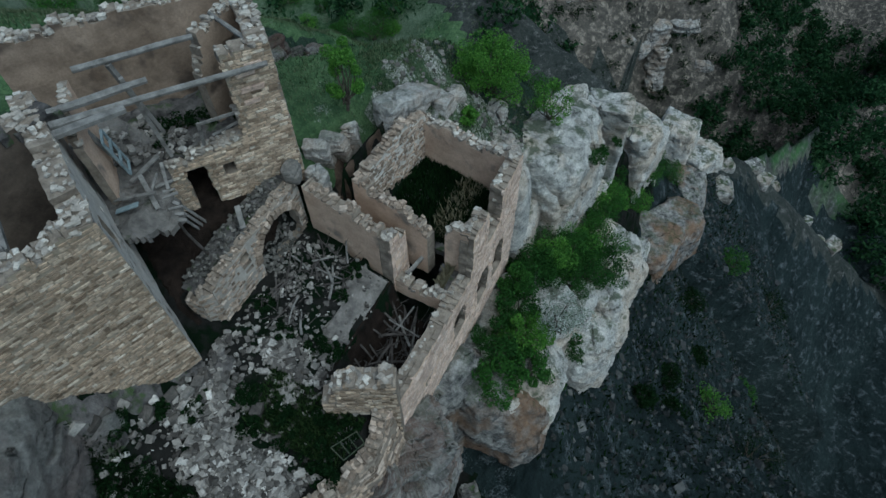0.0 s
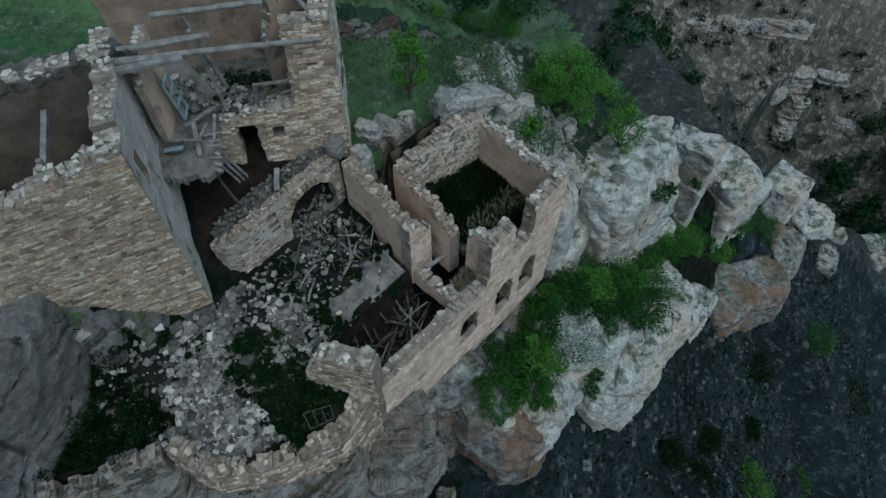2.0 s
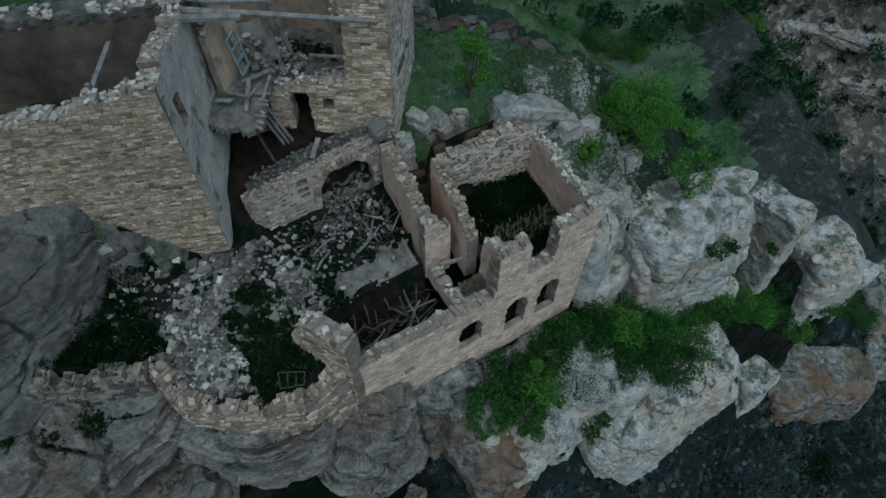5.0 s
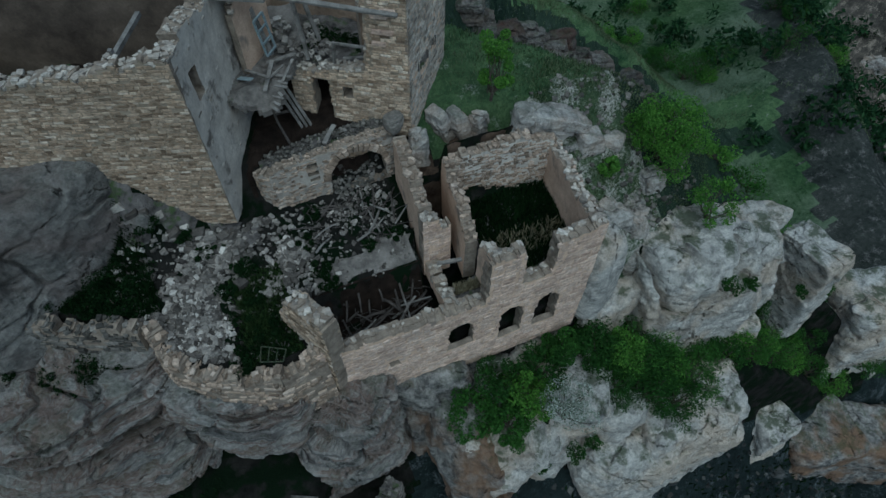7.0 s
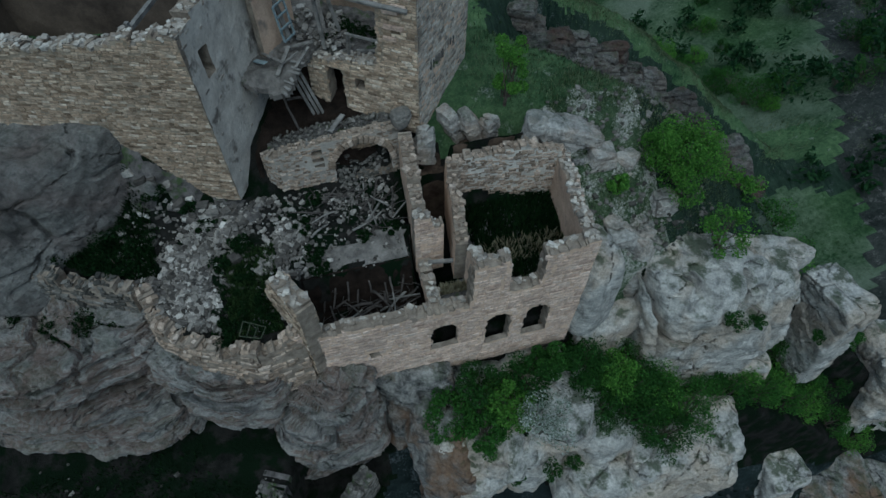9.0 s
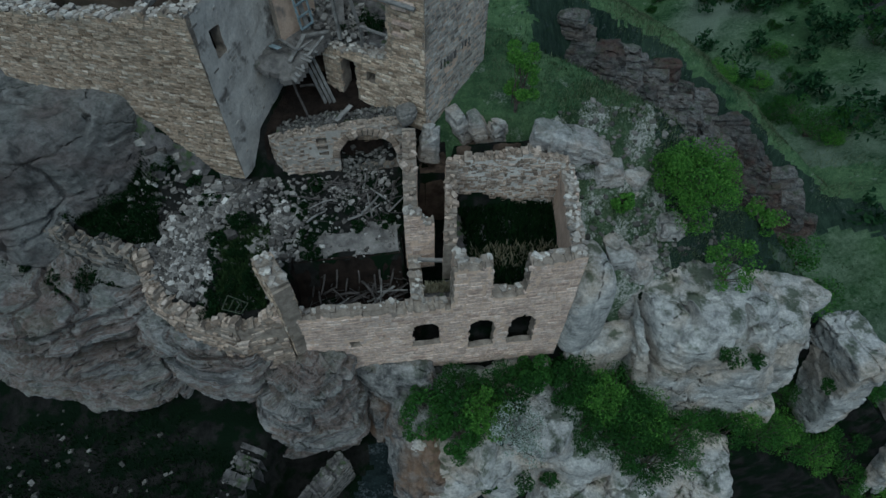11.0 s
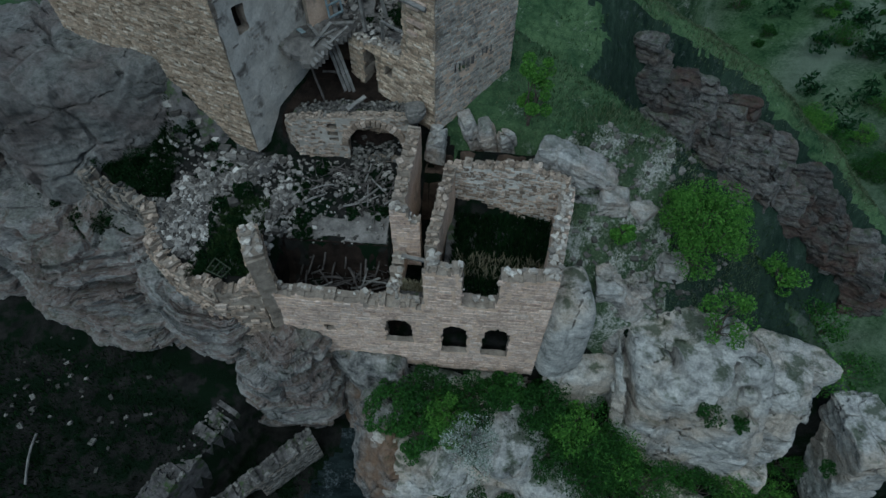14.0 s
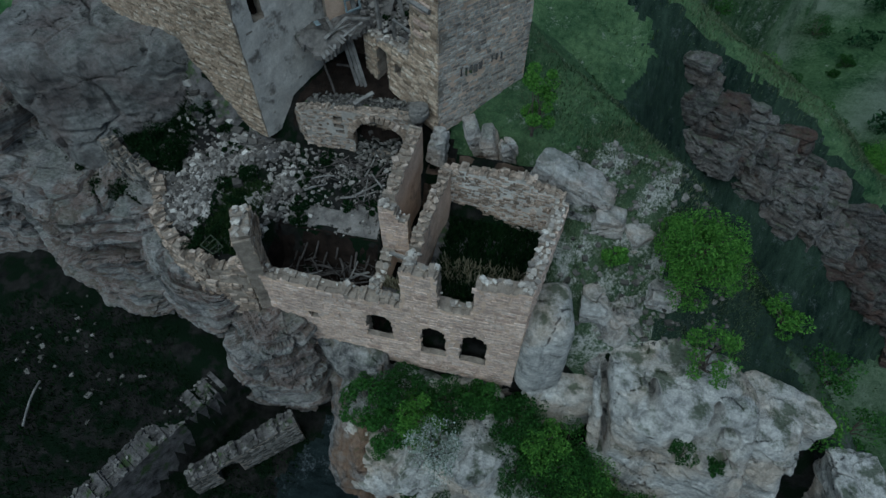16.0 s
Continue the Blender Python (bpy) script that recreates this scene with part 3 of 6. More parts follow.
def height(x, y):
    n = fbm2(x * 0.25, y * 0.25, 4, 3)
    big = fbm2(x * 0.03, y * 0.03, 4, 5)
    # the terrace that carries the ruin
    yc = np.interp(x, EDGE_X, EDGE_Y)
    court = np.interp(y, [4.5, 7, 9, 11.0, 12.2, 14, 40], [-2.6, -2.3, -1.95, -1.75, -0.2, 0.35, 1.5])
    right = np.interp(y, [4.5, 7, 9, 11, 12, 14, 40], [-4.4, -3.2, -1.5, -0.1, 0.2, 0.3, 0.0]) + np.interp(x, [18, 22, 26, 33, 38, 60], [0, -0.6, -2.6, -8.5, -14, -33])
    court = court + np.interp(x, [-1, 0.4, 2.0, 3.8], [3.4, 2.3, 1.1, 0]) * sstep(9.6, 11.7, y)
    left = np.interp(y, [7, 8.2, 9.5, 11.2, 13, 16, 40], [-2.6, -2.1, -1.9, -1.5, 0.2, 2.0, 8]) + np.interp(x, [-20, -3], [2, 0])
    top = left + (court - left) * sstep(-1.2, 1.1, x + 0.25 * n)
    top = top + (right - top) * sstep(15.8, 17.6, x)
    inside = lambda x0, x1, y0, y1: (x > x0) & (x < x1) & (y > y0) & (y < y1)
    top = np.where(inside(9.95, 16.4, 4.9, 9.3), -2.75 + 0.06 * n, top)
    # rubble bank that falls into the broken vault behind the front wall
    top = np.where(inside(5.4, 10.3, 4.9, 8.6), np.interp(y, [4.9, 6.3, 6.75, 7.05, 8.6], [-4.8, -4.45, -4.2, -2.6, -2.05]), top)
    top = np.where(inside(10.3, 12.1, 6.4, 10.3), -4.6, top)
    # the vaulted lower rooms
    top = np.where(inside(9.9, 16.1, 4.9, 8.2), -5.9, top)
    top = np.where(inside(12.1, 16.6, 9.6, 10.5), -2.6 + (y - 9.6) * 2.8, top)
    d, z, side = dist_line(x, y, RIM)
    out = side > 0
    fall = z - np.where(d < 26, 1.02 * d, 26.5 + 0.7 * (d - 26)) + 0.9 * n
    top = np.where(out, np.minimum(top, np.maximum(fall, -75)), top)
    # below the cliff
    south = -14 + 1.25 * np.clip(y, -60, 3) - 0.42 * (np.minimum(x, 80) - 12)
    yard = np.where((x - 0.4) * 5.2 - (y + 3.2) * 2.8 < 0, -9.4, -12.8)
    low = np.where(x < 9, np.minimum(south, yard + 0.1 * (y - 1) * (y > 3)), south)
    low = np.maximum(low, -78 + 0.12 * np.abs(x - 60)) + 1.1 * n * sstep(7, 16, x + np.abs(y))
    # the ledge under the front wall and along the foot of the boulders
    rim_y = np.interp(x, [9, 10, 16, 20, 30, 40], [4.6, 1.0, 1.2, 0.4, 0.0, -1.2]) + 0.5 * n
    ledge_z = np.interp(x, [9, 10, 16, 18, 21, 26, 31, 36, 42], [-9.0, -8.8, -8.7, -9.4, -11.2, -13.2, -17.6, -22.6, -29]) + 0.3 * n
    on = sstep(-0.5, 0.5, (y - rim_y) / 0.5) * sstep(9, 10, x) * (1 - sstep(38, 42, x))
    low = low + (np.maximum(low, ledge_z) - low) * on
    half = 0.25 + 0.45 * np.maximum(x - 36, 0)
    wall = sstep(-1, 1, (y - yc) / half)
    z0 = np.minimum(low, top) + (top - np.minimum(low, top)) * wall
    # the stony crest that carries the cliff on, down towards the valley
    d, z, side = dist_line(x, y, RIDGE)
    crest_z = z - 0.35 * np.minimum(d, 2.5) - 0.85 * np.maximum(d - 2.5, 0) + 0.9 * n
    z0 = np.where(x > 44, np.maximum(z0, crest_z), z0)
    # the spur beyond the gully, with its band of rock
    d, z, side = dist_line(x, y, SPUR)
    steep = sstep(21, 27, x)
    cut = np.interp(d, [0, 1.6, 3.2, 6, 13, 60], [0, 0.9, 4.4, 6.4, 13.5, 44])
    band = np.where(side > 0, 0.55 * d, cut * steep + 0.28 * d * (1 - steep))
    z1 = z - band + 0.9 * n
    d, z, side = dist_line(x, y, FARHILL)
    ledge = np.where(side > 0, 0.25 * d, np.interp(d, [0, 2, 9, 12, 22, 25, 60], [0, 4, 7, 13, 18, 26, 44]))
    z2 = z - ledge + 3.5 * big
    far = -70 + 0.16 * np.maximum(np.hypot(x - 40, y - 10) - 90, 0) + 9 * big
    return np.maximum(np.maximum(np.maximum(z0, z1), flank_z(x, y)), np.maximum(z2, far))


def axis(lo, hi, step, reach):
    out = list(np.arange(lo, hi + 1e-6, step))
    s = step
    while out[-1] < reach:
        s *= 1.035
        out.append(out[-1] + s)
    s = step
    while out[0] > -reach:
        s *= 1.035
        out.insert(0, out[0] - s)
    return np.array(out)


gx, gy = axis(-9, 34, 0.2, 2500), axis(-3, 34, 0.22, 2500)
GX, GY = np.meshgrid(gx, gy, indexing="ij")
gz = height(GX.ravel(), GY.ravel())
near = np.exp(-((GX.ravel() - 10) / 40) ** 2 - ((GY.ravel() - 8) / 40) ** 2)
gz = gz + 0.10 * near * fbm2(GX.ravel() * 1.7, GY.ravel() * 1.7, 4, 9) + (1 - near) * 0.8 * fbm2(GX.ravel() * 0.2, GY.ravel() * 0.2, 4, 12)
idx = np.arange(len(gx) * len(gy)).reshape(len(gx), len(gy))
quads = np.stack([idx[:-1, :-1], idx[1:, :-1], idx[1:, 1:], idx[:-1, 1:]], -1).reshape(-1, 4)
ground = part("ground", np.stack([GX.ravel(), GY.ravel(), gz], 1), quads, M_GROUND, smooth=True)
ground.data.materials.append(M_SCREE)
qc = quads[:, 0]
ledge = (GX.ravel()[qc] > 9) & (GX.ravel()[qc] < 42) & (GY.ravel()[qc] > np.interp(GX.ravel()[qc], [9, 20, 40], [0.6, 0.0, -1.6])) & (GY.ravel()[qc] < 6)
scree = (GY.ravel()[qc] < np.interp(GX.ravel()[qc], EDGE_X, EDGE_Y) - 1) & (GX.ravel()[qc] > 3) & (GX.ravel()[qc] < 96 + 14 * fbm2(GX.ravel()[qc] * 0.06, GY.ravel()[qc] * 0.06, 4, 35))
ground.data.materials.append(M_MEADOW)
ground.data.materials.append(M_SHADESOIL)
cx, cy = GX.ravel()[qc], GY.ravel()[qc]
ds, _, ss = dist_line(cx, cy, SPUR)
wob = 5 * fbm2(cx * 0.12, cy * 0.12, 4, 33) + 1.5 * fbm2(cx * 0.7, cy * 0.7, 3, 34)
scree = scree & ~ledge
meadow = (ss > 0) & (cy > 12)
ground.data.materials.append(M_HILL)
hill = (cx > 80 + 2 * wob) & (cy > -2) & (cy < 46 + 2 * wob) | (cx > 105 - 0.2 * np.abs(cy - 15) + wob) & (cy < 52 + wob)
scree = scree | ((ss < 0) & (ds > 1.5) & (ds < 14 + wob) & (cx > 24 + wob) & (cy > 14))
# floor under the cliff and ledge: soil with the overhang's shade in its colour
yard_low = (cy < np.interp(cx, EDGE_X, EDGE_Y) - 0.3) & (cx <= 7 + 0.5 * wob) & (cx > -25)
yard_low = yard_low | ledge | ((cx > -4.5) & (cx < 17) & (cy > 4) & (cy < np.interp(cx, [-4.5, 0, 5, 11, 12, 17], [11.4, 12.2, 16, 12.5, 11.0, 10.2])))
for extra in (M_TURF, M_ROCKTURF, M_GULLY, M_VALLEY, M_BLUFF):
    ground.data.materials.append(extra)
dr, _, sr = dist_line(cx, cy, RIM)
near_edge = cy > np.interp(cx, EDGE_X, EDGE_Y)
terrace = (sr < 0) & near_edge & (cx > 15.6) & (cx < 21.2 + 0.25 * wob) & (cy < 12.4 + 0.25 * wob)
upper = (sr > 0) & (ss < 0) & (cx > 6) & (cx <= 19 + 1.2 * wob) & (cy > 14) | (sr < 0) & near_edge & (cx > 10.6) & (cx < 20.8 + 0.2 * wob) & (cy > 10.2) & ~terrace | (ds < np.where(ss > 0, 5.0, 1.6) + 0.3 * wob) & (cy > 14)
gully = (ss < 0) & (cx > 19 + 1.2 * wob) & (cx < 70) & (cy > 8) | (sr < 0) & near_edge & (cx > 20) & (cx < 40)
dg, _, sg = dist_line(cx, cy, RIDGE)
stony_crest = (dg < 3.6 + 0.7 * wob) & (cx > 47)
scree = scree | (dg < 26) & (sg < 0) & (cx > 40)
on_flank = (gz[qc] - flank_z(cx, cy) < 1.2) & (cx > 44)
df, _, sf = dist_line(cx, cy, FLANK)
shelf, bluff = on_flank & (sf < 0) & (df > 7 + 0.8 * wob) & (ds > 5 + 0.4 * wob), on_flank & ((sf >= 0) | (df <= 7 + 0.8 * wob))
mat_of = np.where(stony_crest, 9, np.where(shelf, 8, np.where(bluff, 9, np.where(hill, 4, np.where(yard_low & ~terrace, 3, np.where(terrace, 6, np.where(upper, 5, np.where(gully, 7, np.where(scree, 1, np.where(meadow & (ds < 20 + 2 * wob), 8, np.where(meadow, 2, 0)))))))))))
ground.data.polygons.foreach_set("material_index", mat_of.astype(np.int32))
tagged(ground, "rough grassy mountain ground with bare soil and stones", "ground", kind="structure")


GRID = gz.reshape(len(gx), len(gy))


def ground_z(x, y):
    i, j = int(np.searchsorted(gx, x)) - 1, int(np.searchsorted(gy, y)) - 1
    u, v = (x - gx[i]) / (gx[i + 1] - gx[i]), (y - gy[j]) / (gy[j + 1] - gy[j])
    return float((GRID[i, j] * (1 - u) + GRID[i + 1, j] * u) * (1 - v) + (GRID[i, j + 1] * (1 - u) + GRID[i + 1, j + 1] * u) * v)


# ---------------------------------------------------------------- cliff and boulders
CLIFF = "pale weathered limestone cliff block with cracks"
BEDDED = "grey and tan bedded limestone cliff with horizontal layers"
BOULDER = "large pale limestone boulder on the cliff edge"
rock("cliff_rock", (2.5, 5.9, -5.5), (2.2, 2.0, 1.7), BEDDED, -30, 1, 7, strata=1.3, mat=M_BEDDED)
rock("cliff_rock", (5.4, 5.2, -9.5), (2.0, 2.5, 5.0), BEDDED, 6, 2, 7, strata=1.1, mat=M_BEDDED)
rock("cliff_rock", (9.0, 5.3, -10.8), (1.7, 2.0, 4.2), "brown earthy cliff face in the cleft under the house", 0, 3, 6, mat=M_ROCKB, strata=0.5)
rock("cliff_rock", (11.6, 2.7, -11.3), (2.4, 2.6, 3.1), CLIFF, 6, 4, 7)
rock("cliff_rock", (15.0, 3.0, -10.9), (2.3, 2.4, 3.1), CLIFF, -10, 5, 7)
rock("cliff_rock", (20.9, 0.5, -15.0), (3.1, 2.3, 4.2), CLIFF, -10, 6, 7, boxy=True, sharp=12, joint=0.5)
rock("cliff_rock", (17.4, 0.2, -15.6), (2.4, 2.0, 4.2), CLIFF, -14, 16, 7, boxy=True, sharp=12, joint=0.6)
rock("cliff_rock", (13.2, 6.6, -9.6), (4.2, 1.9, 2.6), "brown earthy rock under the front wall", 0, 7, 6, mat=M_ROCKB, strata=0.4)
rock("cliff_rock", (16.85, 5.3, -4.9), (1.1, 1.3, 2.9), "smooth grey limestone slab beside the end wall", 12, 8, 6, rough=0.25, sharp=5, joint=0.0, strata=0.0, lean=(-0.04, 0.12))
rock("rock_shelf", (19.4, 8.2, -4.6), (1.9, 2.6, 1.6), "weathered rock shelf with grass in its cracks", 20, 64, 6, lean=(0, 0.1), mat=M_SHELF)
rock("rock_shelf", (18.2, 10.9, -2.5), (1.6, 1.8, 1.3), "weathered rock shelf with grass in its cracks", -10, 65, 6, mat=M_SHELF)
rock("cliff_rock", (18.3, 6.3, -9.6), (1.8, 2.2, 3.4), CLIFF, 0, 9, 6)
CLEFTS = (((19.2, 4.9, -3.9), (19.5, 4.2, -5.4), (20.0, 3.4, -7.2), (20.1, 2.9, -8.4)), ((20.0, 3.4, -7.2), (21.1, 3.05, -7.35), (22.4, 3.5, -6.8), (22.8, 4.0, -5.8), (23.3, 4.6, -4.6)),
          ((19.3, 4.9, -3.8), (21.0, 3.8, -3.8), (21.1, 3.6, -4.4)))
for i, (at, half, turn, lean, dents) in enumerate([
        ((22.7, 4.4, -8.9), (3.1, 1.9, 4.9), -8, (-0.16, 0.05), ((23.7, 2.5, -5.3, 1.1, 0.9), (20.9, 2.4, -4.4, 0.9, 0.25))),
        ((25.9, 4.7, -9.0), (1.5, 1.8, 3.7), -14, (-0.12, 0.0), ()), ((27.1, 5.4, -7.2), (0.7, 0.9, 1.9), 20, (0, 0), ()),
        ((26.2, 3.4, -12.6), (1.2, 1.2, 1.5), -20, (0, 0), ()), ((31.0, 3.6, -12.0), (1.05, 1.6, 4.6), 8, (-0.24, 0.05), ()),
        ((40.8, 2.0, -22.4), (2.7, 2.4, 6.2), -12, (-0.12, 0), ()), ((45.6, 0.8, -24.6), (0.9, 1.4, 3.2), 14, (0, 0), ()),
        ((54.0, -1.6, -29.4), (2.1, 2.0, 3.4), 0, (0, 0), ()), ((60.5, -5.2, -36.5), (2.6, 2.2, 2.4), -30, (0, 0), ()),
        ((31.4, -0.6, -25.4), (1.6, 1.9, 3.8), 0, (0, 0), ()), ((37.0, -2.6, -30.0), (2.8, 2.3, 4.2), -8, (0, 0), ()),
        ((42.0, -4.4, -30.6), (2.9, 2.3, 3.8), -26, (0, 0), ()), ((49.0, -4.4, -33.0), (3.2, 2.4, 3.2), 0, (0, 0), ())]):
    rock("boulder", at, half, BOULDER, turn, 20 + i, 7 if i < 6 else 6, group="boulders along the cliff edge", boxy=True, sharp=16, mat=M_ROCKB if i > 9 else None, strata=0.22 if i < 4 else 0.06, joint=0.9, rough=0.7, lean=lean, dents=dents, clefts=CLEFTS if i == 0 else ())
crng = random.Random(31)
for i in range(16):
    t = crng.uniform(0.7, 3.6)
    k = int(t)
    (ax, ay, az), (bx, by, bz) = RIDGE[k], RIDGE[k + 1]
    x, y = ax + (bx - ax) * (t - k) + crng.gauss(0, 2.8), ay + (by - ay) * (t - k) + crng.gauss(0, 3.0)
    q = crng.uniform(0.5, 1.3)
    rock("crest_rock", (x, y, ground_z(x, y) + 0.1 * q), (1.2 * q, 0.9 * q, 0.7 * q), "pale weathered rock on the stony crest below the boulders", crng.uniform(-60, 20), 240 + i, 5, rough=0.6, mat=M_SHELF, group="rocks on the stony crest", boxy=True)
for i, (at, half, turn) in enumerate([((17.3, 2.1, -12.6), (2.0, 2.0, 3.6), 20), ((13.3, 2.2, -12.2), (2.2, 1.9, 3.2), -8), ((18.2, 1.0, -16.6), (3.2, 1.8, 3.0), -6),
                                      ((9.9, 2.5, -11.7), (1.5, 2.6, 3.7), 8), ((16.2, 2.6, -15.0), (3.0, 2.2, 3.5), 0), ((11.8, 2.6, -15.2), (3.2, 2.4, 3.4), 4)]):
    rock("cliff_rock", at, half, CLIFF if i != 3 else "brown earthy cliff face beside the cleft", turn, 140 + i, 6, mat=M_ROCKB if i == 3 else None)
for i, (at, half, turn) in enumerate([
        ((16.55, 10.3, -0.75), (1.6, 0.6, 0.75), -14), ((12.75, 11.75, -0.45), (0.3, 0.5, 0.8), 25), ((13.5, 11.5, -0.5), (0.28, 0.5, 0.75), 12), ((18.3, 9.3, -1.5), (0.6, 0.5, 0.6), 0),
        ((19.6, 9.3, -1.9), (0.5, 0.5, 0.5), 40), ((20.8, 7.6, -3.1), (0.6, 0.5, 0.5), 10), ((11.2, 11.0, -0.55), (0.36, 0.36, 0.75), 0), ((14.2, 11.25, -0.55), (0.4, 0.4, 0.7), 30),
        ((18.4, 6.9, -3.6), (0.5, 0.9, 0.7), 0), ((19.3, 6.6, -3.7), (0.5, 0.5, 0.5), 30)]):
    ledge_ob = rock("ledge_rock", at, half, "tilted pale limestone ledge above the roofless room", turn, 40 + i, 6, rough=0.55, group="rocks on the terrace", boxy=True, strata=0.5, joint=0.6, mat=M_LEDGE)
    ledge_ob.rotation_euler = (0, radians((16, -12, -14, 8, 0, 10, 6, -10, 0, 12)[i]), 0)
rock("rock_slab", (-3.6, 12.5, -0.9), (4.3, 3.3, 3.0), "huge grey limestone slab leaning against the tower foot", 20, 60, 7, lean=(0, 0.16), rough=0.8, strata=0.04, mat=M_SLAB, joint=0.5)
rock("rock_slab", (-0.2, 12.3, -1.7), (1.8, 1.2, 1.7), "grey limestone slab at the foot of the tower", -18, 63, 6, strata=0.04, mat=M_SLAB)
rock("cliff_rock", (-4.2, 8.4, -7.0), (4.9, 2.9, 4.1), BEDDED, -26, 61, 7, strata=1.7, mat=M_BEDDED)
rock("cliff_rock", (-11.5, 10.6, -5.4), (4.5, 4.0, 5.0), BEDDED, 10, 62, 6, strata=1.0, mat=M_BEDDED)
# the band of bedded rock along the spur beyond the gully
BAND = np.array([(24.5, 38.0, -12.0), (33, 36.3, -17.2), (40, 35.2, -20.8), (48, 34.4, -27), (57, 30.2, -36)])
brng = random.Random(8)
for i in range(64):
    t = brng.uniform(0, len(BAND) - 1.001)
    k = int(t)
    c = BAND[k] + (BAND[k + 1] - BAND[k]) * (t - k)
    down = brng.uniform(-0.6, 3.4)
    q = brng.uniform(0.55, 1.0) ** 1.4
    grey = brng.random() < (0.8 if c[0] < 42 else 0.35)
    rock("outcrop", (c[0] + 0.4 * down, c[1] - down, c[2] - 0.4 - 1.2 * down), (3.0 * q, brng.uniform(0.7, 1.1), brng.uniform(1.2, 2.2) * q), "grey broken rock outcrop along the grassy spur" if grey else "dark reddish rock outcrop along the grassy spur", brng.uniform(-40, -5), 70 + i, 5,
         mat=M_SPUR if grey else M_BAND, strata=0.6, boxy=True, sharp=26, lean=(brng.uniform(-0.5, -0.1), brng.uniform(0.0, 0.3)), group="outcrops of the far spur", joint=1.3)


# pale bands of rock across the far hillside, and a bare tan rib that runs down it
for i, (x, y, z, hx, hz, turn) in enumerate([(103, 39, -40.6, 4.2, 1.1, -58), (107, 33, -40.2, 4.6, 1.3, -60), (111, 27.5, -39.6, 4.4, 1.2, -55), (116, 22.5, -39.0, 4.2, 1.4, -46), (121, 18.5, -39.2, 4.4, 1.5, -42),
                                             (105.5, 27.2, -45.0, 3.2, 0.9, -50), (109.5, 23, -45.3, 3.4, 1.2, -48), (113.3, 18.4, -45.2, 3.4, 1.2, -52), (116.5, 13.5, -45.6, 3.6, 1.4, -58),
                                             (115.4, 8.8, -54.0, 2.6, 2.4, -40), (114.6, 6.6, -58.8, 2.2, 2.6, -60), (112.6, 5.8, -63.0, 1.8, 2.4, -70), (107, 13.6, -52.5, 2.0, 1.0, -40), (111.5, 10.5, -55.5, 1.6, 1.1, -30),
                                             (119.5, 3.6, -53.6, 3.2, 1.6, -50), (124, -3, -56, 4.0, 2.0, -40), (118, -2.5, -60, 2.2, 1.4, -60)]):
    rock("outcrop", (x, y, z - 0.5), (hx, 2.0, hz + 0.5), "pale tan band of rock across the far brown hillside", turn, 170 + i, 5, mat=M_FARROCK, strata=0.8, group="rock bands of the far hillside")


# ---------------------------------------------------------------- walls
def arch_hole(s0, s1, z0, zs):
    """An opening from z0 up, with a half-round head that springs at zs."""
    r, c = (s1 - s0) / 2, (s0 + s1) / 2
    return lambda s, z: (s > s0) & (s < s1) & (z > z0) & ((z < zs) | ((s - c) ** 2 + (z - zs) ** 2 < r * r))


def box_hole(s0, s1, z0, z1):
    return lambda s, z: (s > s0) & (s < s1) & (z > z0) & (z < z1)


